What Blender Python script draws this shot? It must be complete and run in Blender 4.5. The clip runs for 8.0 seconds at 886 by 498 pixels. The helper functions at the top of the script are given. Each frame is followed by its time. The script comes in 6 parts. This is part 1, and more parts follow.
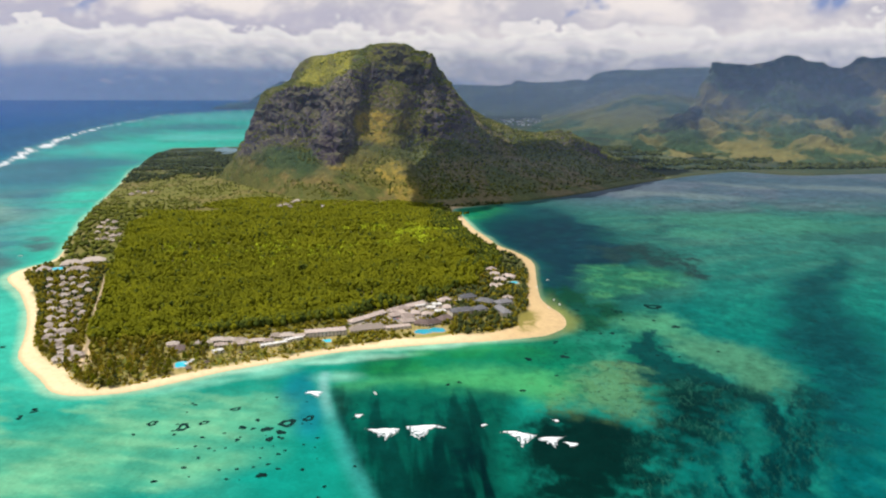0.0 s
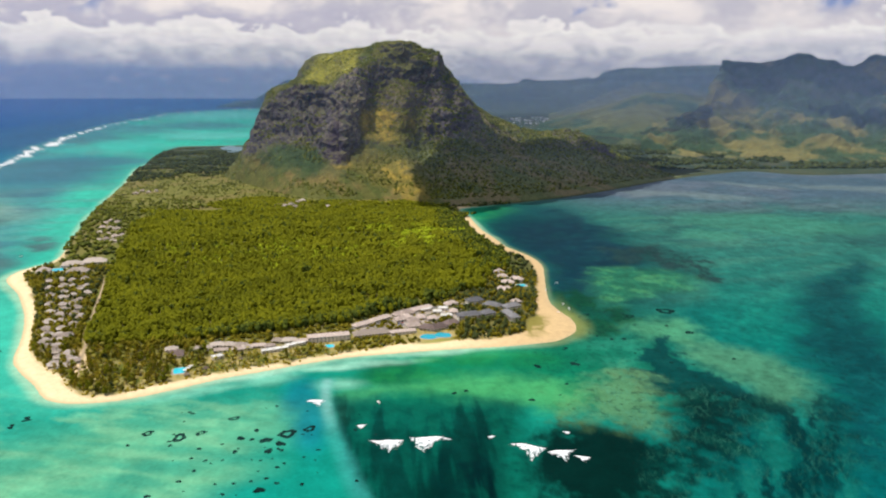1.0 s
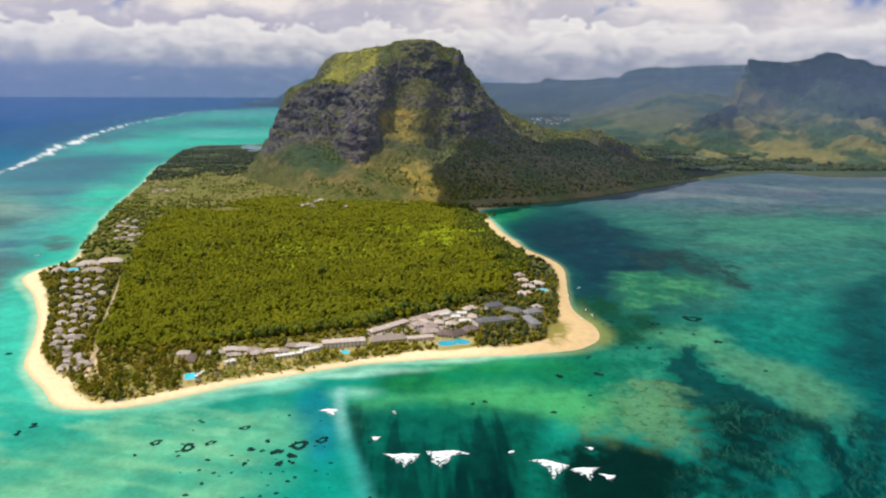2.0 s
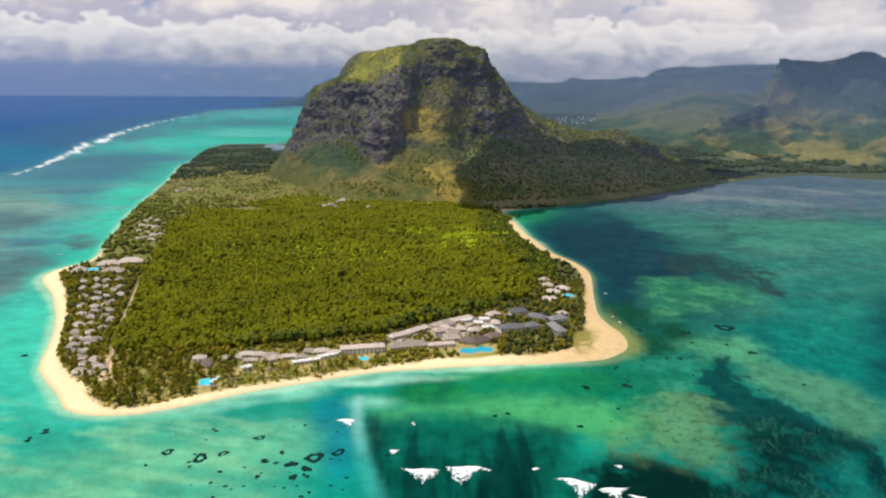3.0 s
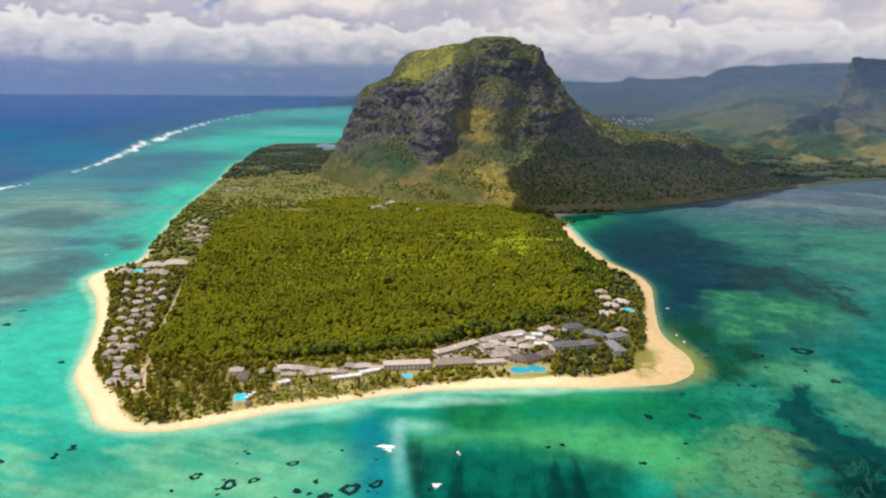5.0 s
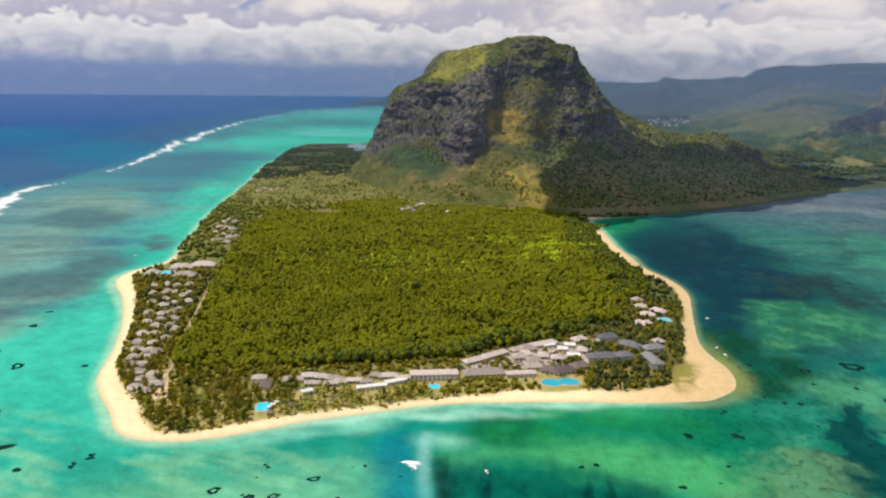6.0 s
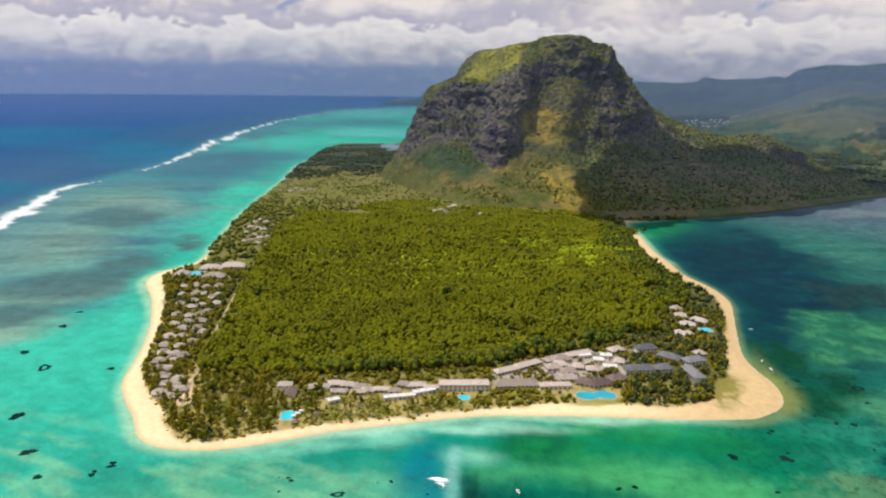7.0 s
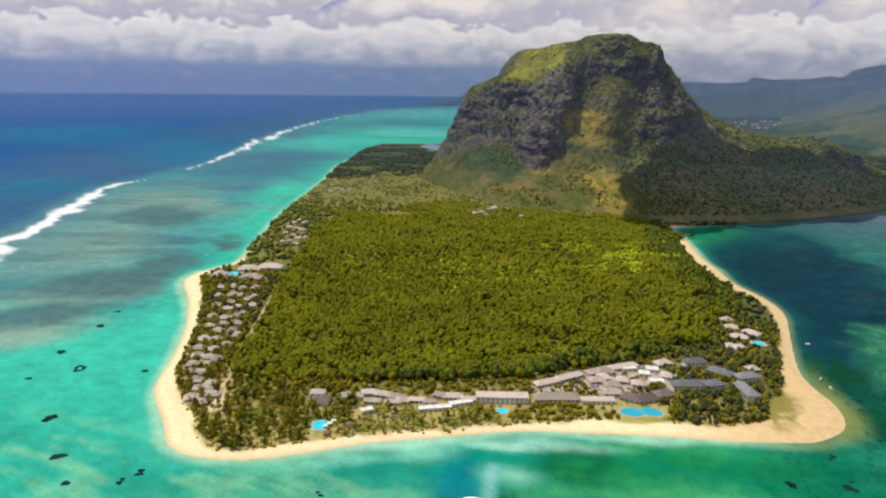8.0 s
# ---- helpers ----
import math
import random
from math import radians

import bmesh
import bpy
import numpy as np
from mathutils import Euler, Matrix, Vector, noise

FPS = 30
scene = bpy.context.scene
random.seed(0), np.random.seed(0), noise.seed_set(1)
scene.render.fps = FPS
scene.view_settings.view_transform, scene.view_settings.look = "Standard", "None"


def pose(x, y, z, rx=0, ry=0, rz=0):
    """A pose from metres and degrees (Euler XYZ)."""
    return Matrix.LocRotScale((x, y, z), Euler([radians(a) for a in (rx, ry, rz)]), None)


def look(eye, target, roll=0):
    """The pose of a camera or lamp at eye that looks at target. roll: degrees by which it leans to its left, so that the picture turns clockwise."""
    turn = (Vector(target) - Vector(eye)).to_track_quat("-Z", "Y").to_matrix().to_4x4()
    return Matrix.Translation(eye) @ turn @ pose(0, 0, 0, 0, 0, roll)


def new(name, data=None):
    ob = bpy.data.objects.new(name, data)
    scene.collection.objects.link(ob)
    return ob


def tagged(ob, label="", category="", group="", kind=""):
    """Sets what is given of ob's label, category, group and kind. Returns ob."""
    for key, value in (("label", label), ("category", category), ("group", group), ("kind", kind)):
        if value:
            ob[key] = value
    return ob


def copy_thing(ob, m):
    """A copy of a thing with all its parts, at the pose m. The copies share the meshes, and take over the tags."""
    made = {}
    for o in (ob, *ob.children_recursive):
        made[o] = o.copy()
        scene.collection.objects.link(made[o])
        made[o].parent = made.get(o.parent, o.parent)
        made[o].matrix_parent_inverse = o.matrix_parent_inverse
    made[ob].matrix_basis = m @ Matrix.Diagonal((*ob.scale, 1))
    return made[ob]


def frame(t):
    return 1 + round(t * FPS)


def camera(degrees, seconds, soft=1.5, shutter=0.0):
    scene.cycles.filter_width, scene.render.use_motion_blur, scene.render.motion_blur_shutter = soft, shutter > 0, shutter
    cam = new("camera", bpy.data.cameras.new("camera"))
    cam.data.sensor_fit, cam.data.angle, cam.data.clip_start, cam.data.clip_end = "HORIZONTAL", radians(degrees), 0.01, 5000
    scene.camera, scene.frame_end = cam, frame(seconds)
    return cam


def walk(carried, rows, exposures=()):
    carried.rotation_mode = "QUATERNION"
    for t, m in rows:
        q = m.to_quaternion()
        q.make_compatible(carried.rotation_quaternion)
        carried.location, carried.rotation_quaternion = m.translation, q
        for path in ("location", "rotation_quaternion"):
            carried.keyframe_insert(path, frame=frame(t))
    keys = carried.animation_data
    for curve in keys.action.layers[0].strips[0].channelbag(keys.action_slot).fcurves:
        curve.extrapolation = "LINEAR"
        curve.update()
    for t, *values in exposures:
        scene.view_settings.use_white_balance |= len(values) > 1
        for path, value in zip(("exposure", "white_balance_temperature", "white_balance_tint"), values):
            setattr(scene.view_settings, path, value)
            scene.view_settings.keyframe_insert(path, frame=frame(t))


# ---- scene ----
cam = camera(64.13, 8.0, soft=2.2)
ROWS = [
    (0.0, 0.02, 0.01, 300.00, -0.000, -12.547, -0.322),
    (0.5, 0.52, 12.93, 299.66, -0.005, -12.614, -0.288),
    (1.0, 0.43, 26.25, 299.58, 0.564, -12.677, -0.324),
    (1.5, 0.06, 39.61, 299.31, 1.304, -12.703, -0.394),
    (3.0, -0.92, 80.09, 298.49, 4.052, -12.788, -0.534),
    (3.5, -1.80, 92.93, 298.89, 5.003, -12.821, -0.566),
    (4.0, -2.29, 106.43, 298.96, 5.981, -12.841, -0.591),
    (4.5, -3.95, 119.95, 298.66, 7.046, -12.853, -0.589),
    (6.0, -9.09, 161.57, 298.59, 10.756, -12.855, -0.614),
    (6.5, -11.11, 174.03, 298.69, 12.015, -12.862, -0.618),
    (7.0, -13.80, 187.30, 298.46, 13.426, -12.886, -0.651),
    (7.5, -16.54, 200.72, 298.58, 15.153, -12.911, -0.697),
    (8.0, -19.69, 213.65, 298.25, 16.735, -12.913, -0.718),
]
walk(cam, [(t, pose(x, y, z, 90 + pitch, 0, yaw) @ pose(0, 0, 0, 0, 0, -roll)) for t, x, y, z, yaw, pitch, roll in ROWS],
     exposures=((0.0, 0.49), (3.0, 0.48), (6.0, 0.44), (8.0, 0.39)))

# ---------------------------------------------------------------- light
SUN_TO = Vector((-0.36, -0.06, 0.93)).normalized()
SUN_ELEV = math.asin(SUN_TO.z)
SUN_TURN = math.atan2(SUN_TO.x, SUN_TO.y)

sun = new("sun", bpy.data.lights.new("sun", "SUN"))
sun.data.energy, sun.data.angle, sun.data.color = 3.35, radians(0.6), (1.0, 0.94, 0.83)
sun.matrix_world = look(SUN_TO * 1000, (0, 0, 0))


class Nodes:
    """Short-hand for building a node tree."""

    def __init__(self, tree, keep=False):
        self.tree = tree
        if not keep:
            tree.nodes.clear()

    def add(self, kind, settings=None, **sockets):
        n = self.tree.nodes.new(kind)
        s = settings or {}
        if kind in ("ShaderNodeMath", "ShaderNodeVectorMath"):
            n.operation = s["operation"]
        if "use_clamp" in s:
            n.use_clamp = s["use_clamp"]
        if kind == "ShaderNodeTexNoise":
            n.noise_dimensions = s["noise_dimensions"]
        if kind == "ShaderNodeMapRange":
            n.interpolation_type = s["interpolation_type"]
        if kind == "ShaderNodeMix":
            n.data_type, n.blend_type = s["data_type"], s["blend_type"]
        if kind == "ShaderNodeAttribute":
            n.attribute_name = s["attribute_name"]
        for k, v in sockets.items():
            self.put(n, k.replace("_", " "), v)
        return n

    def put(self, n, key, v):
        s = n.inputs[int(key[1:])] if key[0] == "i" and key[1:].isdigit() else n.inputs[key]
        if isinstance(v, bpy.types.NodeSocket):
            self.tree.links.new(v, s)
        else:
            s.default_value = v

    def math(self, op, a, b=0.0, c=0.0, clamp=False):
        return self.add("ShaderNodeMath", dict(operation=op, use_clamp=clamp), i0=a, i1=b, i2=c).outputs[0]

    def noise(self, vec, scale, detail=4.0, rough=0.55, dist=0.0, dims="3D"):
        n = self.add("ShaderNodeTexNoise", dict(noise_dimensions=dims), Scale=scale, Detail=detail, Roughness=rough, Distortion=dist)
        if vec is not None:
            self.tree.links.new(vec, n.inputs["Vector"])
        return n.outputs["Fac"]

    def ramp(self, fac, lo, hi, a=0.0, b=1.0, smooth=True):
        n = self.add("ShaderNodeMapRange", dict(interpolation_type="SMOOTHSTEP" if smooth else "LINEAR"), Value=fac)
        for k, v in (("From Min", lo), ("From Max", hi), ("To Min", a), ("To Max", b)):
            self.put(n, k, v)
        return n.outputs[0]

    def mix(self, fac, a, b, blend="MIX"):
        n = self.add("ShaderNodeMix", dict(data_type="RGBA", blend_type=blend))
        self.put(n, "i0", fac)
        self.put(n, "i6", a)
        self.put(n, "i7", b)
        return n.outputs[2]


def rgb(r, g, b):
    return (r, g, b, 1.0)


def make_world():
    world = bpy.data.worlds.new("sky")
    scene.world = world
    world.use_nodes = True
    n = Nodes(world.node_tree)
    sky = n.add("ShaderNodeTexSky")
    sky.sky_type, sky.sun_disc, sky.sun_elevation, sky.sun_rotation = "NISHITA", False, SUN_ELEV, SUN_TURN
    sky.altitude, sky.air_density, sky.dust_density = 300.0, 1.2, 1.5
    clear = n.mix(1.0, sky.outputs[0], rgb(0.10, 0.10, 0.10), "MULTIPLY")
    d = n.add("ShaderNodeTexCoord").outputs["Generated"]
    xyz = n.add("ShaderNodeSeparateXYZ", None, Vector=d)
    elev = n.math("ARCSINE", xyz.outputs[2])
    az = n.math("ARCTAN2", xyz.outputs[0], xyz.outputs[1])
    # a low bank of cumulus, seen edge on: heaps stretched along the horizon
    flat = n.add("ShaderNodeCombineXYZ", None, X=n.math("MULTIPLY", az, 9.0), Y=n.math("MULTIPLY", elev, 16.0)).outputs[0]
    big = n.noise(flat, 0.9, 5.0, 0.5, 0.3)
    mid = n.noise(flat, 2.6, 8.0, 0.62, 0.6)
    tiny = n.noise(flat, 8.0, 5.0, 0.6)
    billow = n.math("ADD", n.math("MULTIPLY", mid, 0.78), n.math("MULTIPLY", tiny, 0.22))
    foot = n.math("ADD", n.math("ADD", elev, n.ramp(az, -0.12, 0.22, 0.003, 0.040)), n.math("MULTIPLY", n.math("SUBTRACT", mid, 0.5), 0.014))
    cover = n.ramp(foot, 0.026, 0.038)
    head = n.math("ADD", elev, n.math("ADD", n.math("MULTIPLY", n.math("SUBTRACT", big, 0.5), 0.05), n.math("MULTIPLY", n.math("SUBTRACT", billow, 0.5), 0.10)))
    above = n.ramp(head, 0.078, 0.083)
    lit = n.math("ADD", n.ramp(n.math("ADD", elev, n.math("MULTIPLY", n.math("SUBTRACT", billow, 0.5), 0.06)), 0.034, 0.062, 0.0, 0.66), n.math("MULTIPLY", n.ramp(billow, 0.42, 0.58), 0.52))
    heap = n.mix(lit, rgb(0.55, 0.54, 0.60), rgb(0.98, 0.92, 0.87))
    sheet = n.mix(n.ramp(n.math("ADD", n.math("MULTIPLY", big, 0.6), n.math("MULTIPLY", billow, 0.4)), 0.41, 0.58), rgb(0.54, 0.52, 0.58), rgb(0.86, 0.79, 0.76))
    # the open air just over the heaps, seaward
    open_air = n.math("MULTIPLY", n.ramp(head, 0.118, 0.088), n.ramp(az, 0.02, -0.22, 0.15, 0.85))
    sheet = n.mix(open_air, sheet, rgb(0.50, 0.48, 0.58))
    gap = n.math("MULTIPLY", n.ramp(n.noise(flat, 0.7, 6.0, 0.55, 0.8), 0.40, 0.33), n.ramp(elev, 0.085, 0.105))
    sheet = n.mix(gap, sheet, rgb(0.24, 0.31, 0.54))
    cloud = n.mix(above, heap, sheet)
    haze = n.mix(n.ramp(elev, 0.0, 0.035), rgb(0.22, 0.29, 0.47), rgb(0.31, 0.36, 0.53))
    # paler air over the land
    haze = n.mix(n.ramp(az, -0.42, -0.02, 0.0, 0.6), haze, rgb(0.47, 0.52, 0.64))
    wide = n.add("ShaderNodeCombineXYZ", None, X=n.math("MULTIPLY", az, 26.0), Y=n.math("MULTIPLY", elev, 110.0)).outputs[0]
    small = n.math("MULTIPLY", n.ramp(n.noise(wide, 1.3, 5.0, 0.6), 0.55, 0.66), n.math("MULTIPLY", n.ramp(elev, 0.006, 0.010), n.ramp(elev, 0.020, 0.014)))
    haze = n.mix(n.math("MULTIPLY", small, 0.8), haze, rgb(0.60, 0.54, 0.60))
    low = n.mix(cover, haze, cloud)
    # broken cloud over the rest of the sky
    up = n.math("MAXIMUM", xyz.outputs[2], 0.08)
    over = n.add("ShaderNodeCombineXYZ", None, X=n.math("DIVIDE", xyz.outputs[0], up), Y=n.math("DIVIDE", xyz.outputs[1], up)).outputs[0]
    puffs = n.ramp(n.noise(over, 1.1, 6.0, 0.55), 0.42, 0.60)
    high = n.mix(puffs, clear, rgb(0.72, 0.72, 0.74))
    full = n.mix(n.ramp(elev, 0.16, 0.32), low, high)
    bg = n.add("ShaderNodeBackground", None, Color=full, Strength=0.76)
    out = n.add("ShaderNodeOutputWorld", None, Surface=bg.outputs[0])


make_world()

# ---------------------------------------------------------------- plan helpers
CENTRE = np.array([-6.0, 109.0, 299.0])
NEAR_LIMIT, DRAW_IN = 3400.0, 1430.0


def draw_in(p):
    """Distances past 3.4 km are drawn in along the line of sight, so that the horizon lies within 5 km."""
    p = np.asarray(p, float)
    q = p - CENTRE
    r = np.hypot(q[:, 0], q[:, 1])
    u = np.maximum(r - NEAR_LIMIT, 0) / DRAW_IN
    s = np.where(u > 0, (NEAR_LIMIT + DRAW_IN * u / (1 + u)) / np.maximum(r, 1), 1.0)
    return CENTRE + q * s[:, None]


def hash2(ix, iy, seed):
    h = (ix.astype(np.int64) * 374761393 + iy.astype(np.int64) * 668265263 + seed * 974634777) & 0xFFFFFFFF
    h = ((h ^ (h >> 13)) * 1274126177) & 0xFFFFFFFF
    return ((h ^ (h >> 16)) & 0xFFFF) / 65535.0


def value_noise(x, y, seed=0):
    ix, iy = np.floor(x), np.floor(y)
    fx, fy = x - ix, y - iy
    fx, fy = fx * fx * (3 - 2 * fx), fy * fy * (3 - 2 * fy)
    a, b = hash2(ix, iy, seed), hash2(ix + 1, iy, seed)
    c, d = hash2(ix, iy + 1, seed), hash2(ix + 1, iy + 1, seed)
    return (a * (1 - fx) + b * fx) * (1 - fy) + (c * (1 - fx) + d * fx) * fy


def fbm(x, y, size, octaves=5, seed=0, gain=0.5):
    """Cloud noise in 0..1 with a mean of 0.5; size: metres of the largest lumps."""
    x, y = np.asarray(x, float) / size, np.asarray(y, float) / size
    total, amp, norm = 0.0, 1.0, 0.0
    for k in range(octaves):
        total = total + amp * value_noise(x * 0.8 - y * 0.6, x * 0.6 + y * 0.8, seed + 17 * k)
        norm += amp
        amp *= gain
        x, y = x * 2.03 + 11.3, y * 2.03 - 7.7
    return total / norm


def step(v, lo, hi):
    t = np.clip((v - lo) / (hi - lo), 0, 1)
    return t * t * (3 - 2 * t)


def smooth_line(points, per=8, closed=False):
    """A Catmull-Rom line through plan points."""
    p = np.array(points, float)
    n = len(p)
    out = []
    for i in range(n if closed else n - 1):
        a, b = p[(i - 1) % n if closed else max(i - 1, 0)], p[i]
        c, d = p[(i + 1) % n], p[(i + 2) % n if closed else min(i + 2, n - 1)]
        t = np.linspace(0, 1, per, endpoint=False)[:, None]
        out.append(0.5 * (2 * b + (c - a) * t + (2 * a - 5 * b + 4 * c - d) * t**2 + (3 * b - a - 3 * c + d) * t**3))
    if not closed:
        out.append(p[-1:])
    return np.concatenate(out)


def line_distance(x, y, line, closed=False):
    """Distance of plan points to a line of segments, and along it the nearest share 0..1."""
    best, where = np.full(x.shape, 1e18), np.zeros(x.shape)
    ends = np.roll(line, -1, 0) if closed else line[1:]
    n = len(ends)
    for i in range(n):
        ax, ay = line[i]
        dx, dy = ends[i] - line[i]
        t = np.clip(((x - ax) * dx + (y - ay) * dy) / max(dx * dx + dy * dy, 1e-9), 0, 1)
        d = (x - ax - t * dx) ** 2 + (y - ay - t * dy) ** 2
        near = d < best
        best = np.where(near, d, best)
        where = np.where(near, (i + t) / n, where)
    return np.sqrt(best), where


def inside(x, y, ring):
    hit = np.zeros(x.shape, bool)
    b = np.roll(ring, -1, 0)
    for (x0, y0), (x1, y1) in zip(ring, b):
        if y0 == y1:
            continue
        cross = ((y0 > y) != (y1 > y)) & (x < (x1 - x0) * (y - y0) / (y1 - y0) + x0)
        hit ^= cross
    return hit


# ---------------------------------------------------------------- materials
MATS = {}


def material(name, rough=0.8, metal=0.0, spec=0.5):
    m = bpy.data.materials.new(name)
    m.use_nodes = True
    n = Nodes(m.node_tree)
    b = n.add("ShaderNodeBsdfPrincipled", None, Roughness=rough, Metallic=metal)
    n.put(b, "Specular IOR Level", spec)
    n.add("ShaderNodeOutputMaterial", None, Surface=b.outputs[0])
    MATS[name] = m
    return m, n, b


def place(n):
    return n.add("ShaderNodeNewGeometry").outputs["Position"]


def bump(n, b, height, strength, distance):
    node = n.add("ShaderNodeBump", None, Strength=strength, Distance=distance, Height=height)
    n.put(b, "Normal", node.outputs[0])


def varied(name, dark, light, size, rough=0.8, grain=None, relief=0.0, by_object=0.0, by_island=0.0, spec=0.3, leaf=0.0):
    """A plain surface whose colour wanders between two tones at two scales; leaf: the share of light that foliage lets through."""
    m, n, b = material(name, rough, spec=spec)
    p = place(n)
    f = n.noise(p, 1.0 / size, 5.0, 0.6)
    g = n.noise(p, 1.0 / (grain or size / 8), 3.0, 0.6)
    f = n.math("ADD", n.math("MULTIPLY", f, 0.6), n.math("MULTIPLY", g, 0.4))
    if by_object:
        r = n.add("ShaderNodeObjectInfo").outputs["Random"]
        f = n.math("ADD", f, n.math("MULTIPLY", n.math("SUBTRACT", r, 0.5), by_object))
    if by_island:
        r = n.add("ShaderNodeNewGeometry").outputs["Random Per Island"]
        f = n.math("ADD", f, n.math("MULTIPLY", n.math("SUBTRACT", r, 0.5), by_island))
    colour = n.mix(n.ramp(f, 0.32, 0.68, smooth=False), rgb(*dark), rgb(*light))
    n.put(b, "Base Color", colour)
    if leaf:
        t = n.add("ShaderNodeBsdfTranslucent", None, Color=colour)
        both = n.add("ShaderNodeMixShader", None, i0=leaf, i1=b.outputs[0], i2=t.outputs[0])
        n.add("ShaderNodeOutputMaterial", None, Surface=both.outputs[0]).is_active_output = True
    if relief:
        bump(n, b, g, 0.6, relief)
    return m


def toned(name, rough=0.9, grain=6.0, amount=0.5, relief=0.0, fine=1.5, spec=0.2):
    """A ground surface: the tone of its soil and growth from the mesh, with two scales of grain on top."""
    m, n, b = material(name, rough, spec=spec)
    c = n.add("ShaderNodeAttribute", dict(attribute_name="tone")).outputs["Color"]
    p = place(n)
    f = n.math("ADD", n.math("MULTIPLY", n.noise(p, 1.0 / grain, 5.0, 0.65), 0.6), n.math("MULTIPLY", n.noise(p, 1.0 / fine, 3.0, 0.6), 0.4))
    k = n.ramp(f, 0.30, 0.70, 1.0 - amount, 1.0 + amount, smooth=False)
    n.put(b, "Base Color", n.mix(1.0, c, n.add("ShaderNodeCombineXYZ", None, X=k, Y=k, Z=k).outputs[0], "MULTIPLY"))
    if relief:
        bump(n, b, f, 0.8, relief)
    return m


def make_sea_material():
    m, n, b = material("sea_water", 0.32, spec=0.004)
    c = n.add("ShaderNodeAttribute", dict(attribute_name="tone")).outputs["Color"]
    p = place(n)
    flat = n.add("ShaderNodeVectorMath", dict(operation="MULTIPLY"), i0=p, i1=(1, 1, 0)).outputs[0]
    f = n.math("ADD", n.math("MULTIPLY", n.noise(flat, 1 / 26.0, 6.0, 0.65, 0.4), 0.65), n.math("MULTIPLY", n.noise(flat, 1 / 3.5, 4.0, 0.6), 0.35))
    k = n.ramp(f, 0.30, 0.70, 0.74, 1.26, smooth=False)
    c = n.mix(1.0, c, n.add("ShaderNodeCombineXYZ", None, X=k, Y=k, Z=k).outputs[0], "MULTIPLY")
    # weed heads as dark flecks, and sand showing between them as a pale lace
    weed = n.add("ShaderNodeSeparateXYZ", None, Vector=n.add("ShaderNodeAttribute", dict(attribute_name="weed")).outputs["Color"])
    spot = n.ramp(n.noise(flat, 1 / 9.0, 7.0, 0.70, 0.5), 0.52, 0.60)
    c = n.mix(n.math("MULTIPLY", spot, n.math("MULTIPLY", weed.outputs[1], 0.75)), c, rgb(0.002, 0.020, 0.017))
    # threads of sand, drawn out down the slope
    xy = n.add("ShaderNodeSeparateXYZ", None, Vector=p)
    dx, dy = n.math("SUBTRACT", xy.outputs[0], 60.0), n.math("ADD", xy.outputs[1], 150.0)
    reach = n.math("SQRT", n.math("ADD", n.math("MULTIPLY", dx, dx), n.math("MULTIPLY", dy, dy)))
    drawn = n.add("ShaderNodeCombineXYZ", None, X=n.math("MULTIPLY", n.math("ARCTAN2", dx, dy), 720.0), Y=n.math("MULTIPLY", reach, 0.24)).outputs[0]
    vein = n.math("ABSOLUTE", n.math("SUBTRACT", n.noise(drawn, 1 / 8.0, 9.0, 0.64, 0.3), 0.5))
    broken = n.ramp(n.noise(flat, 1 / 34.0, 5.0, 0.65), 0.36, 0.62)
    c = n.mix(n.math("MULTIPLY", n.math("MULTIPLY", n.ramp(vein, 0.032, 0.0), broken), weed.outputs[0]), c, rgb(0.050, 0.220, 0.150))
    n.put(b, "Base Color", c)
    ripples = n.math("ADD", n.noise(flat, 1 / 9.0, 5.0, 0.6, 0.3), n.math("MULTIPLY", n.noise(flat, 1 / 1.8, 3.0, 0.6), 0.4))
    bump(n, b, ripples, 0.35, 0.5)
    return m


def tear_foam():
    m = MATS["foam"]
    n = Nodes(m.node_tree, True)
    b = [q for q in n.tree.nodes if q.type == "BSDF_PRINCIPLED"][0]
    p = place(n)
    z = n.add("ShaderNodeSeparateXYZ", None, Vector=p).outputs[2]
    f = n.math("ADD", n.noise(p, 0.30, 6.0, 0.7), n.math("MULTIPLY", z, 0.35))
    n.put(b, "Alpha", n.ramp(f, 0.44, 0.70))


make_sea_material()
toned("land", 0.95, 7.0, 0.17, 0.15)
toned("rock_and_scrub", 0.95, 14.0, 0.42, 3.0, 3.0)
toned("distant_hills", 0.95, 40.0, 0.35, 6.0, 12.0)
varied("casuarina", (0.154, 0.170, 0.009), (0.320, 0.326, 0.014), 70.0, 0.8, 9.0, 0.10, by_island=0.22, spec=0.1, leaf=0.55)
varied("casuarina_young", (0.235, 0.300, 0.010), (0.430, 0.500, 0.020), 30.0, 0.8, 3.0, 0.3, by_island=0.5, spec=0.1, leaf=0.3)
varied("leaf_wood", (0.040, 0.062, 0.009), (0.115, 0.140, 0.016), 40.0, 0.8, 4.0, 0.2, by_island=0.4, spec=0.1, leaf=0.3)
varied("scrub", (0.066, 0.084, 0.012), (0.160, 0.166, 0.024), 60.0, 0.85, 3.0, 0.3, by_island=0.4, spec=0.1, leaf=0.15)
varied("leaf_beach", (0.150, 0.148, 0.011), (0.430, 0.345, 0.030), 25.0, 0.8, 2.0, 0.2, by_object=0.5, by_island=0.22, spec=0.1, leaf=0.5)
varied("leaf_dark", (0.020, 0.032, 0.010), (0.062, 0.076, 0.022), 25.0, 0.8, 2.0, 0.2, by_object=0.6, by_island=0.5, spec=0.1, leaf=0.15)
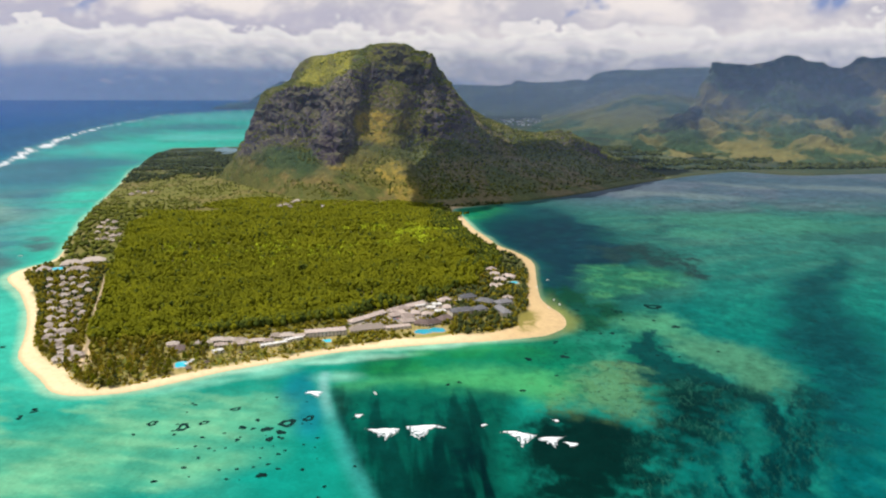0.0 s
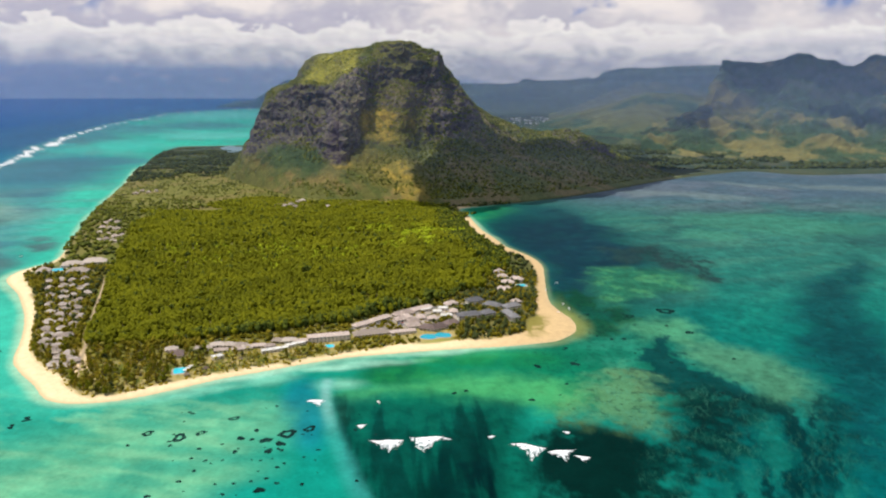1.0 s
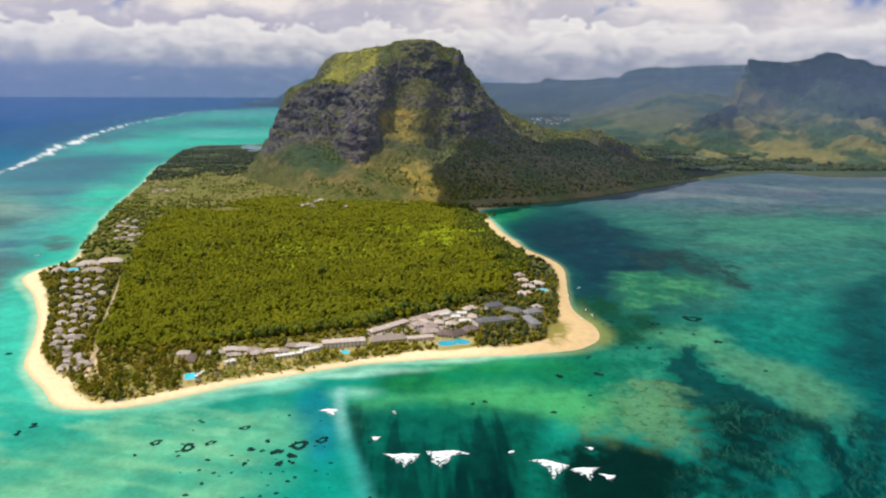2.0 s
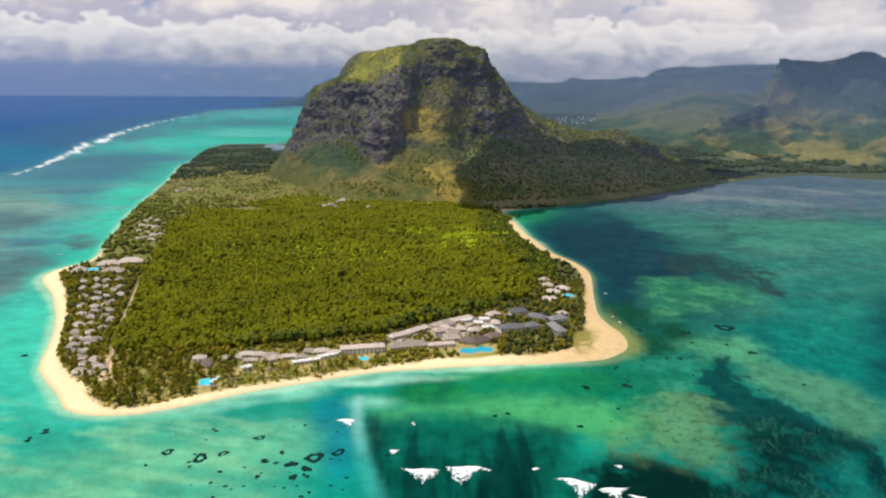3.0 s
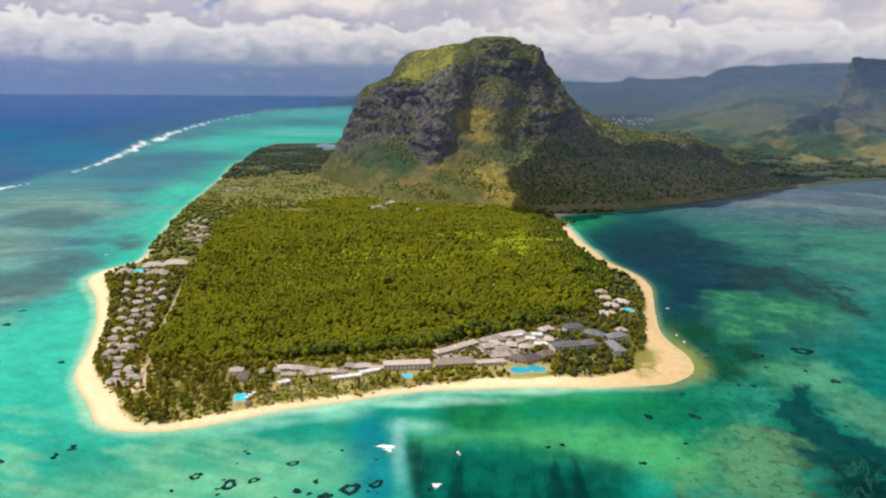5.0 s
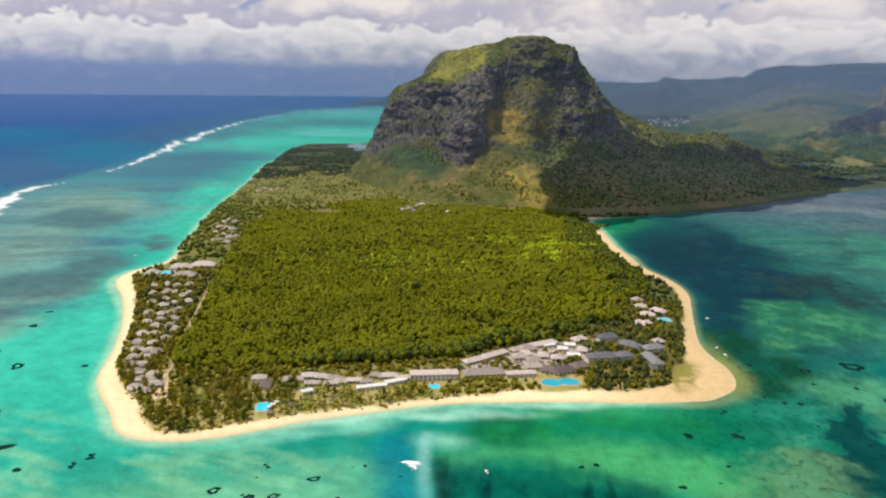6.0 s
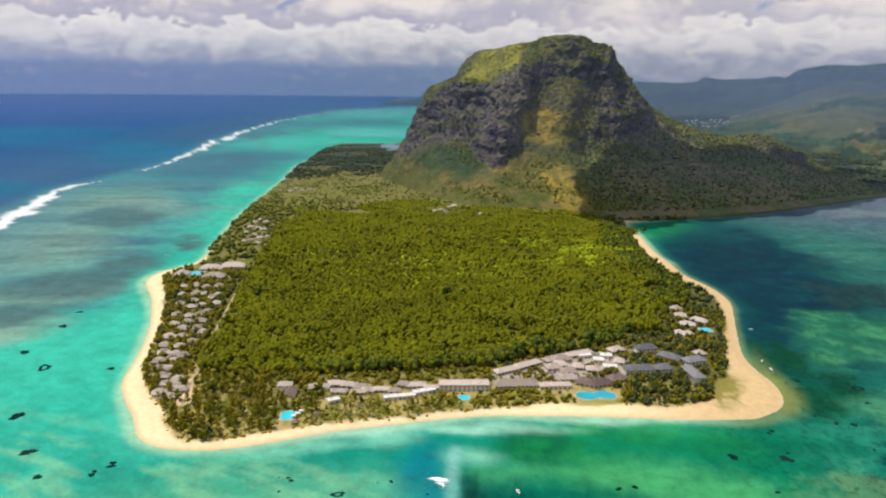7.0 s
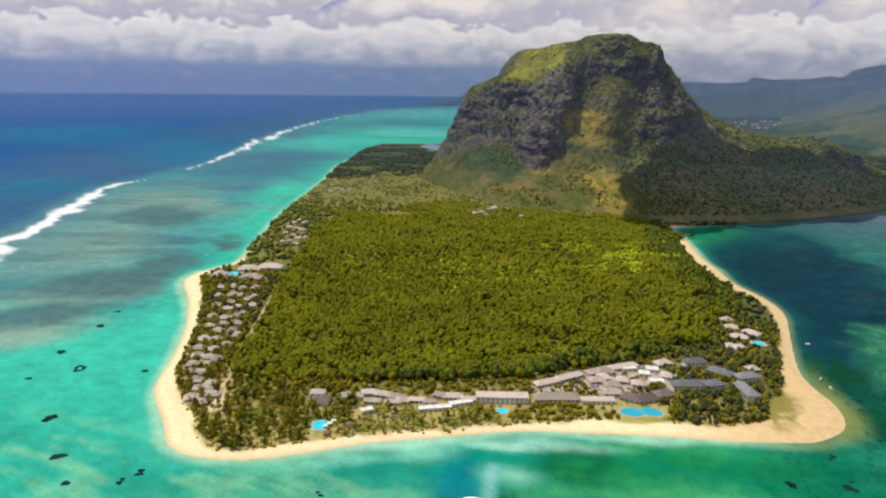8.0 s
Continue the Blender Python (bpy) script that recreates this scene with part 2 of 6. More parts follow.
varied("palm_leaf", (0.120, 0.130, 0.014), (0.340, 0.300, 0.044), 8.0, 0.6, 1.0, 0.05, by_object=0.6, spec=0.2, leaf=0.35)
varied("bark", (0.09, 0.065, 0.045), (0.20, 0.155, 0.11), 2.0, 0.9, 0.3, 0.05)
varied("thatch", (0.10, 0.075, 0.055), (0.22, 0.17, 0.125), 3.0, 0.95, 0.3, 0.05, by_object=0.4)
varied("roof_pink", (0.27, 0.215, 0.19), (0.46, 0.375, 0.335), 6.0, 0.85, 0.6, 0.04, by_object=0.5)
varied("roof_dark", (0.085, 0.060, 0.055), (0.17, 0.125, 0.115), 5.0, 0.85, 0.5, 0.05, by_object=0.3)
varied("roof_slate", (0.085, 0.085, 0.095), (0.185, 0.18, 0.19), 5.0, 0.8, 0.5, 0.04, by_object=0.4)
varied("roof_white", (0.48, 0.46, 0.44), (0.70, 0.68, 0.65), 5.0, 0.6, 0.6, 0.02)
varied("glass_dark", (0.035, 0.038, 0.042), (0.090, 0.092, 0.095), 2.0, 0.15, 0.5, spec=0.5)
varied("deck_stone", (0.30, 0.24, 0.18), (0.48, 0.40, 0.31), 4.0, 0.85, 0.4, 0.01)
varied("pool_deep", (0.004, 0.24, 0.34), (0.014, 0.36, 0.46), 5.0, 0.1, 0.7, 0.02, spec=0.4)
varied("pool_water", (0.020, 0.42, 0.56), (0.045, 0.55, 0.68), 5.0, 0.1, 0.7, 0.02, spec=0.4)
varied("coral", (0.002, 0.012, 0.012), (0.009, 0.034, 0.030), 5.0, 0.9, 0.7, 0.2, by_object=0.2, spec=0.02)
varied("foam", (0.62, 0.68, 0.72), (0.86, 0.88, 0.90), 3.0, 0.9, 0.5, 0.2)
tear_foam()
varied("boat_paint", (0.66, 0.66, 0.66), (0.85, 0.85, 0.84), 2.0, 0.35, 0.3)
varied("sand_track", (0.24, 0.18, 0.11), (0.44, 0.34, 0.22), 6.0, 0.95, 0.6, 0.05)
varied("asphalt", (0.16, 0.145, 0.14), (0.27, 0.245, 0.235), 8.0, 0.9, 0.6, 0.02)
varied("village_wall", (0.22, 0.22, 0.22), (0.66, 0.65, 0.63), 30.0, 0.8, 6.0, by_island=0.9)
varied("roof_shingle", (0.25, 0.205, 0.175), (0.44, 0.375, 0.33), 6.0, 0.85, 0.5, 0.05, by_object=0.5)
varied("white_wall", (0.62, 0.56, 0.48), (0.82, 0.76, 0.68), 4.0, 0.8, 0.4)

# ---------------------------------------------------------------- mesh helpers


def mesh_from(name, verts, faces, mat=None, smooth=True, tone=None, weed=None):
    me = bpy.data.meshes.new(name)
    verts = np.asarray(verts, np.float32)
    faces = np.asarray(faces, np.int32)
    k = faces.shape[1]
    me.vertices.add(len(verts))
    me.vertices.foreach_set("co", verts.ravel())
    me.loops.add(faces.size)
    me.loops.foreach_set("vertex_index", faces.ravel())
    me.polygons.add(len(faces))
    me.polygons.foreach_set("loop_start", np.arange(0, faces.size, k, dtype=np.int32))
    me.polygons.foreach_set("loop_total", np.full(len(faces), k, np.int32))
    for label, c in (("tone", tone), ("weed", weed)):
        if c is not None:
            a = me.attributes.new(label, "FLOAT_COLOR", "POINT")
            a.data.foreach_set("color", np.concatenate([c, np.ones((len(c), 1))], 1).astype(np.float32).ravel())
    me.update(calc_edges=True)
    me.polygons.foreach_set("use_smooth", np.full(len(faces), smooth))
    if mat:
        me.materials.append(MATS[mat])
    me.validate()
    return me


def grid_faces(rows, cols, wrap=False):
    i = np.arange(rows * cols).reshape(rows, cols)
    if wrap:
        i = np.concatenate([i, i[:, :1]], 1)
    return np.stack([i[:-1, :-1], i[:-1, 1:], i[1:, 1:], i[1:, :-1]], -1).reshape(-1, 4)


def blend(base, mask, colour):
    return base * (1 - mask[:, None]) + np.array(colour) * mask[:, None]


# ---------------------------------------------------------------- coast lines
SHORE_WEST = [(-1195, 2720), (-1140, 2540), (-1070, 2350), (-971, 2028), (-881, 1736), (-813, 1546), (-751, 1387), (-703, 1250), (-712, 1193), (-718, 1152), (-704, 1103), (-642, 1030), (-583, 946), (-545, 882), (-517, 827), (-491, 771), (-465, 738), (-427, 701), (-401, 672), (-379, 661)]
SHORE_SOUTH = [(-356, 660), (-328, 666), (-304, 678), (-274, 698), (-239, 724), (-200, 745), (-160, 767), (-114, 788), (-65, 801), (-32, 809), (16, 819), (63, 827), (110, 840), (134, 850), (158, 877), (166, 903)]
SHORE_EAST = [(165, 934), (156, 965), (147, 1008), (149, 1069), (157, 1153), (163, 1227), (156, 1279), (139, 1326), (112, 1383), (93, 1467), (70, 1559), (49, 1708), (30, 1835)]
SHORE_BAY = [(180, 1935), (359, 2071), (531, 2240), (713, 2436), (850, 2557), (1023, 2692), (1157, 2757), (1338, 2650), (1706, 2726), (2500, 2800), (5000, 3200)]
SHORE_BACK = [(30000, 5000), (30000, 38000), (3000, 38000), (1000, 20000), (400, 12000), (650, 8600), (500, 7000), (200, 5000), (-300, 4300), (-900, 3960), (-1142, 3890), (-1330, 3830), (-1430, 3780), (-1390, 3420), (-1320, 3150), (-1225, 2850)]
shore = np.concatenate([smooth_line(SHORE_WEST + SHORE_SOUTH + SHORE_EAST + SHORE_BAY, 6), np.array(SHORE_BACK, float)])
REEF = smooth_line([(-700, 300), (-1020, 880), (-1200, 1223), (-1311, 1430), (-1468, 1719), (-1574, 1979), (-1594, 2200), (-1694, 2542), (-1852, 2993), (-2170, 3820), (-2430, 4591), (-2850, 5950), (-3250, 7900), (-3450, 9048), (-3000, 11391), (-2400, 14000)], 8)


def shore_distance(x, y):
    d, _ = line_distance(x, y, shore, closed=True)
    return np.where(inside(x, y, shore), d, -d)


def polar_sheet(azimuths, ranges):
    a, r = np.meshgrid(azimuths, ranges)
    return CENTRE[0] + (np.sin(a) * r).ravel(), CENTRE[1] + (np.cos(a) * r).ravel()


AZ_FINE = np.radians(np.concatenate([np.linspace(-180, -58, 40, endpoint=False), np.linspace(-58, 42, 640, endpoint=False), np.linspace(42, 180, 44, endpoint=False)]))


# ---------------------------------------------------------------- sea
def blob(x, y, cx, cy, rx, ry, turn=0.0, edge=0.35):
    """A soft oval patch on the sea bed, 1 inside."""
    c, s = math.cos(radians(turn)), math.sin(radians(turn))
    u, v = (x - cx) * c + (y - cy) * s, -(x - cx) * s + (y - cy) * c
    return 1 - step(np.hypot(u / rx, v / ry), 1 - edge, 1 + edge)


P_BAYPALE = [(255, 1141, 39, 145, -12), (335, 1107, 73, 95, -16), (560, 1509, 68, 53, -20), (731, 1650, 203, 130, -24)]
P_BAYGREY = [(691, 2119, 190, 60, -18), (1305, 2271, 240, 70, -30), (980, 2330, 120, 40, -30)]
RING_NAVY = [(108, 1631), (208, 1699), (297, 1812), (338, 1573), (327, 1421), (368, 1373), (372, 1332), (327, 1227), (289, 1227), (250, 1209), (222, 1081), (195, 1081), (166, 1036), (153, 1072), (174, 1201), (165, 1315), (133, 1426)]
RING_BAYWEED = [(281, 1364), (351, 1348), (421, 1375), (446, 1328), (446, 1229), (425, 1133), (398, 1170), (363, 1223), (332, 1246), (278, 1221)]
RING_PALE = [(244, 1217), (289, 1227), (331, 1211), (376, 1197), (398, 1170), (361, 1092), (314, 1069), (281, 1037), (241, 1005), (211, 970), (224, 1061)]
RING_SPIT = [(154, 1052), (197, 1096), (215, 1059), (217, 983), (256, 975), (259, 926), (208, 876), (175, 873), (165, 906), (157, 964)]
RING_PALETWO = [(230, 898), (277, 930), (310, 947), (320, 904), (307, 839), (284, 834), (273, 862), (240, 854)]
RING_TONGUE = [(242, 829), (269, 862), (277, 833), (270, 776), (285, 742), (305, 718), (301, 686), (283, 666), (285, 684), (253, 699), (215, 683), (194, 697), (190, 744), (216, 769)]
RING_BAND = [(288, 852), (320, 840), (354, 827), (376, 788), (386, 753), (377, 708), (343, 653), (321, 662), (308, 684), (308, 726), (284, 766), (278, 802)]
RING_LACEONE = [(170, 756), (197, 744), (210, 695), (217, 656), (202, 612), (180, 612), (154, 628), (125, 619), (115, 628), (139, 694)]
RING_LACETWO = [(225, 690), (271, 701), (308, 698), (301, 657), (267, 621), (230, 559), (190, 508), (142, 479), (187, 559), (211, 647)]
RING_BLACK = [(94, 609), (125, 619), (153, 624), (180, 612), (201, 600), (194, 559), (159, 507), (135, 474), (53, 473), (55, 531), (65, 579)]
RING_COMB = [(283, 666), (328, 676), (384, 708), (359, 622), (311, 534), (269, 475), (176, 474), (229, 552)]
RING_DARKEAST = [(510, 1025), (717, 1292), (754, 1293), (585, 986), (535, 834), (468, 699), (418, 649), (349, 561), (328, 560), (327, 590), (376, 667), (404, 753), (404, 818)]
RING_FRONTPALE = [(-120, 682), (-83, 704), (-14, 730), (58, 736), (121, 721), (138, 679), (113, 647), (80, 666), (21, 689), (-47, 688), (-92, 668)]
RING_FOLDONE = [(22, 673), (60, 666), (59, 625), (44, 561), (36, 472), (12, 472), (11, 561)]
RING_FOLDTWO = [(-20, 578), (-1, 573), (3, 472), (-24, 472)]
RING_COLUMN = [(58, 636), (71, 647), (85, 625), (65, 573), (52, 472), (39, 472), (44, 550)]
P_BLUE = [(-149, 678, 19, 43, 12), (-128, 625, 16, 49, 11)]
P_LEFTSAND = [(-270, 583, 121, 52, 23), (-312, 520, 63, 49, 29), (-210, 530, 55, 28, 20)]
P_LEFTTEAL = [(-145, 496, 56, 33, 15), (-105, 540, 21, 67, 10), (-206, 484, 51, 12, 21)]
P_WWEED = [(-804, 1067, 114, 76, 42), (-796, 1190, 56, 57, 38), (-1123, 1576, 89, 157, 39), (-1565, 2713, 243, 269, 32), (-2022, 4163, 203, 305, 27), (-793, 1371, 32, 62, 33), (-782, 901, 79, 47, 47)]
P_WGREY = [(-1112, 1255, 177, 248, 46), (-813, 1000, 120, 63, 44), (-1269, 1696, 181, 268, 40), (-766, 860, 82, 72, 48)]
P_STEEL = [(-1440, 2499, 244, 390, 30), (-1511, 2938, 228, 310, 27)]
P_WTEAL = [(-1764, 3884, 187, 483, 24), (-1877, 3472, 120, 217, 28)]
P_WDUSK = [(-2440, 5348, 375, 746, 25), (-2072, 5901, 406, 677, 19), (-2224, 4459, 153, 467, 27)]
P_WPALE = [(-1576, 4686, 325, 364, 19), (-2783, 8526, 516, 1412, 18)]
P_GREEN = [(-54, 737, 58, 24, 5), (15, 778, 42, 19, -2), (80, 785, 37, 28, -8)]
P_SHALLOW = [(-192, 724, 26, 15, 19), (-249, 691, 41, 8, 25), (-141, 751, 33, 7, 13), (-116, 711, 24, 13, 9)]
P_BANK = [(-128, 760, 34, 10, 14), (-92, 772, 44, 9, 8), (-205, 732, 44, 8, 24), (-20, 805, 50, 7, 10)]
P_SWELL = [(-2116, 3029, 226, 631, 37), (-3456, 3705, 507, 797, 45), (-1760, 1836, 142, 185, 47)]
P_WBRIGHT = [(-978, 1631, 130, 235, 34), (-617, 958, 51, 151, 38), (-1127, 2091, 100, 176, 30), (-611, 830, 95, 118, 42), (-2146, 5143, 504, 375, 23), (-1707, 3811, 308, 206, 25)]


def sea_tones(x, y):
    d = -shore_distance(x, y)
    # patches keep ragged outlines; their wander grows with the distance between them
    far = 0.35 + 1.3 * step(np.hypot(x, y), 700, 2600)
    wx = x + far * (70 * (fbm(x, y, 90, 6, 3) - 0.5) + 16 * (fbm(x, y, 14, 4, 4) - 0.5))
    wy = y + far * (90 * (fbm(x, y, 90, 6, 9) - 0.5) + 16 * (fbm(x, y, 14, 4, 10) - 0.5))
    n4 = fbm(x, y, 9, 5, 35, 0.6)
    n1, n2, n3 = fbm(x, y, 120, 6, 21), fbm(x, y, 22, 6, 33, 0.6), fbm(wx, wy, 300, 6, 41)
    streak = fbm((0.956 * x + 0.29 * y) * 0.22, 0.956 * y - 0.29 * x, 46, 6, 51)
    run = fbm(x * 1.0 + 0.1 * y, y * 0.10 - 0.1 * x, 13, 5, 77)

    def lay(tone, patches, amount, colour, edge=0.5, mask=1.0):
        m = np.zeros(len(x))
        for p in patches:
            m = np.maximum(m, blob(wx, wy, *p, edge))
        return blend(tone, m * amount * mask, colour)

    def bed(ring, soft, wander=1.0):
        """1 inside a bed with a ragged rim; soft: metres over which it fades."""
        ring = np.array(ring, float)
        lo, hi = ring.min(0) - soft - 60, ring.max(0) + soft + 60
        k = np.nonzero((x > lo[0]) & (x < hi[0]) & (y > lo[1]) & (y < hi[1]))[0]
        m = np.zeros(len(x))
        u, v = x[k] + wander * 1.8 * (wx[k] - x[k]), y[k] + wander * 1.8 * (wy[k] - y[k])
        side = line_distance(u, v, ring, True)[0] * np.where(inside(u, v, ring), 1, -1)
        m[k] = step(side + wander * (70 * (n2[k] - 0.5) + 34 * (n4[k] - 0.5)), -soft, soft)
        return m

    tone = np.tile(np.array([0.006, 0.25, 0.185]), (len(x), 1))
    lace, speckle = np.zeros(len(x)), np.zeros(len(x))
    # green shoals off the south beach
    tone = blend(tone, step(x, -110, -30) * step(y + 60 * (n1 - 0.5), 610, 690) * 0.85, (0.003, 0.185, 0.085))
    tone = blend(tone, step(x, -110, -30) * step(y, 610, 690) * step(n1 + 0.4 * (n2 - 0.5), 0.52, 0.62) * 0.5, (0.045, 0.30, 0.085))
    tone = blend(tone, blob(wx, wy, -66, 742, 30, 34, 0, 0.4) * 0.8, (0.002, 0.085, 0.045))
    # east: teal water, the bay greyer towards its head
    east = step(x - 150 - 0.05 * (y - 700), -30, 150)
    tone = blend(tone, east * 0.95, (0.001, 0.150, 0.130))
    tone = blend(tone, step(x, 40, 130) * (1 - step(x, 200, 300)) * step(y, 700, 780) * 0.45, (0.002, 0.095, 0.058))
    speckle = np.maximum(speckle, 0.45 * step(x, 40, 130) * (1 - step(x, 230, 330)) * step(y, 680, 760))
    tone = blend(tone, east * (1 - step(y, 480, 800)) * 0.8, (0.0005, 0.088, 0.098))
    tone = blend(tone, east * step(n3, 0.50, 0.58) * 0.45, (0.002, 0.075, 0.078))
    tone = blend(tone, east * step(n2, 0.55, 0.66) * 0.25, (0.012, 0.20, 0.14))
    speckle = np.maximum(speckle, east * 0.35 * step(n1, 0.40, 0.60))
    tone = blend(tone, step(x, 130, 190) * (1 - step(x, 260, 360)) * step(y, 640, 720) * (1 - step(y, 1000, 1150)) * (0.3 + 0.5 * step(n2, 0.46, 0.58)), (0.020, 0.225, 0.145))
    bay = step(y, 900, 1500) * step(x, 110, 260)
    tone = blend(tone, bay * 0.85, (0.030, 0.150, 0.125))
    tone = blend(tone, bay * step(n3, 0.48, 0.57) * 0.5, (0.016, 0.075, 0.080))
    tone = blend(tone, bay * step(streak, 0.52, 0.62) * 0.4, (0.065, 0.21, 0.155))
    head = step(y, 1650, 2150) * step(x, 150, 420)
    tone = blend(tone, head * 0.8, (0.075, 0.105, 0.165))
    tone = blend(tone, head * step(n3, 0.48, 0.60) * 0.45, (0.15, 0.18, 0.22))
    tone = blend(tone, blob(wx, wy, 205, 1560, 120, 380, -5, 0.5) * 0.8, (0.003, 0.050, 0.075))
    tone = lay(tone, P_BAYPALE, 0.55, (0.050, 0.230, 0.155), 0.3)
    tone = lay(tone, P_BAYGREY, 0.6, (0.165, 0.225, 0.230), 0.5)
    tone = blend(tone, blob(wx, wy, 225, 1330, 170, 420, 0, 0.4) * 0.8, (0.002, 0.050, 0.060))
    tone = blend(tone, bed(RING_NAVY, 22) * 0.95, (0.003, 0.030, 0.052))
    tone = blend(tone, bed(RING_NAVY, 40) * step(n2, 0.50, 0.62) * 0.4, (0.004, 0.060, 0.065))
    m = bed(RING_BAYWEED, 14)
    tone = blend(tone, m * (0.45 + 0.5 * step(n2, 0.36, 0.50)), (0.014, 0.044, 0.046))
    speckle = np.maximum(speckle, 0.8 * m)
    tone = blend(tone, bed(RING_PALE, 26, 0.45) * 0.75, (0.022, 0.165, 0.088))
    tone = blend(tone, bed(RING_PALE, 26, 0.45) * step(n2, 0.46, 0.66) * 0.45, (0.075, 0.26, 0.105))
    m = bed(RING_SPIT, 14)
    tone = blend(tone, m * (0.35 + 0.5 * step(n2, 0.34, 0.50)), (0.003, 0.050, 0.020))
    speckle = np.maximum(speckle, 0.9 * m)
    tone = blend(tone, bed(RING_PALETWO, 24, 0.5) * 0.7, (0.075, 0.29, 0.150))
    tone = blend(tone, bed(RING_BAND, 22, 0.5) * 0.75, (0.070, 0.225, 0.125))
    m = bed(RING_DARKEAST, 26)
    tone = blend(tone, m * 0.8, (0.001, 0.046, 0.058))
    speckle = np.maximum(speckle, 0.6 * m)
    # south: pale sand by the beach, then the drop with its folds
    tone = blend(tone, bed(RING_FRONTPALE, 26, 0.5) * 0.75, (0.070, 0.38, 0.135))
    brink = np.interp(y, [300, 400, 480, 550, 614, 660, 700], [0, -30, -56, -83, -105, -118, -126])
    gulf = step(x - brink + 10 * (n2 - 0.5), -2, 10) * (1 - step(y + 50 * (n1 - 0.5), 640, 700)) * (1 - step(x, 55, 85)) * step(y, 240, 340)
    tone = blend(tone, gulf * 0.92, (0.001, 0.066, 0.048))
    tone = blend(tone, gulf * step(run, 0.50, 0.62) * 0.7, (0.001, 0.026, 0.024))
    tone = blend(tone, gulf * step(1 - run, 0.53, 0.64) * 0.4, (0.003, 0.13, 0.085))
    tone = blend(tone, bed(RING_COLUMN, 12, 0.4) * 0.5, (0.003, 0.19, 0.135))
    tone = blend(tone, bed(RING_FOLDTWO, 16, 0.5) * (0.35 + 0.65 * step(run, 0.42, 0.56)) * 0.85, (0.0005, 0.018, 0.018))
    tone = blend(tone, bed(RING_FOLDONE, 13, 0.5) * (1 - step(y, 520, 640)) ** 0.5 * (0.5 + 0.5 * step(run, 0.36, 0.52)) * 0.97, (0.0005, 0.012, 0.014))
    # weed slope: a dark tongue, lace of pale sand, then black deep water
    tone = blend(tone, bed(RING_TONGUE, 5, 0.8) * 0.92, (0.001, 0.046, 0.048))
    speckle = np.maximum(speckle, 0.6 * bed(RING_TONGUE, 10))
    bearing, reach = np.arctan2(x - 60, y + 150) + 0.04 * (n2 - 0.5), np.hypot(x - 60, y + 150)
    fan = fbm(bearing * 750, reach * 0.12, 17, 6, 87, 0.62)
    m = bed(RING_COMB, 20)
    tone = blend(tone, m * 0.7, (0.001, 0.070, 0.062))
    tone = blend(tone, m * step(fan, 0.46, 0.58) * 0.80, (0.0005, 0.018, 0.022))
    tone = blend(tone, m * step(1 - fan, 0.53, 0.63) * 0.60, (0.006, 0.165, 0.130))
    lace = np.maximum(lace, 0.30 * m)
    tone = blend(tone, bed(RING_BLACK, 24) * 0.95, (0.0006, 0.007, 0.007))
    m = bed(RING_LACEONE, 24)
    tone = blend(tone, m * 0.65, (0.120, 0.262, 0.112))
    tone = blend(tone, m * step(-y + 80 * (n2 - 0.5), -640, -590) * 0.8, (0.016, 0.030, 0.017))
    lace = np.maximum(lace, 0.8 * m)
    speckle = np.maximum(speckle, 0.7 * m)
    m = bed(RING_LACETWO, 22)
    tone = blend(tone, m * 0.92, (0.001, 0.012, 0.012))
    tone = blend(tone, m * step(n2, 0.54, 0.64) * 0.35, (0.002, 0.075, 0.058))
    lace = np.maximum(lace, 0.50 * m)
    lace = np.maximum(lace, 0.5 * bed(RING_BAND, 10) * step(-y, -660, -610))
    # west lagoon: clear shallow sand with weed beds
    west = step(-(x + 330 - 0.02 * (y - 700)), -40, 120)
    tone = blend(tone, west * 0.9, (0.030, 0.40, 0.30))
    tone = blend(tone, west * step(n3, 0.52, 0.66) * 0.35, (0.012, 0.30, 0.25))
    tone = lay(tone, P_LEFTSAND, 0.8, (0.125, 0.43, 0.25), 0.7)
    combed = fbm(x * 0.5 - y * 0.2, x * 0.3 + y * 1.6, 30, 5, 71, 0.6)
    tone = blend(tone, step(-x, 120, 230) * (1 - step(y, 640, 720)) * step(combed, 0.46, 0.70) * 0.60, (0.19, 0.48, 0.28))
    tone = blend(tone, step(-x, 120, 230) * (1 - step(y, 640, 720)) * step(1 - combed, 0.54, 0.66) * 0.5, (0.03, 0.29, 0.20))
    tone = lay(tone, P_LEFTTEAL, 0.75, (0.004, 0.255, 0.20), 0.6)
    tone = lay(tone, P_WBRIGHT, 0.7, (0.050, 0.50, 0.37), 0.7)
    outer = step(-(x + 640 + 0.42 * (y - 1100)), 20, 160) * step(y, 850, 1050)
    bands = fbm((x + 0.25 * y) * 0.16, y - 0.25 * x, 100, 6, 57) * step(y, 1300, 1900) + streak * (1 - step(y, 1300, 1900))
    tone = blend(tone, outer * (1 - step(y, 4200, 5200)) * (0.9 - 0.25 * step(y, 2400, 3000)), (0.055, 0.215, 0.245))
    tone = blend(tone, outer * step(bands, 0.53, 0.61) * (0.70 - 0.25 * (1 - step(y, 2300, 2900))), (0.030, 0.37, 0.32))
    tone = blend(tone, outer * step(1 - bands, 0.52, 0.60) * 0.7, (0.050, 0.130, 0.190))
    tone = lay(tone, P_WGREY, 0.9, (0.185, 0.300, 0.245), 0.6)
    tone = lay(tone, P_WGREY, 0.6, (0.26, 0.38, 0.31), 0.6, step(streak, 0.52, 0.62))
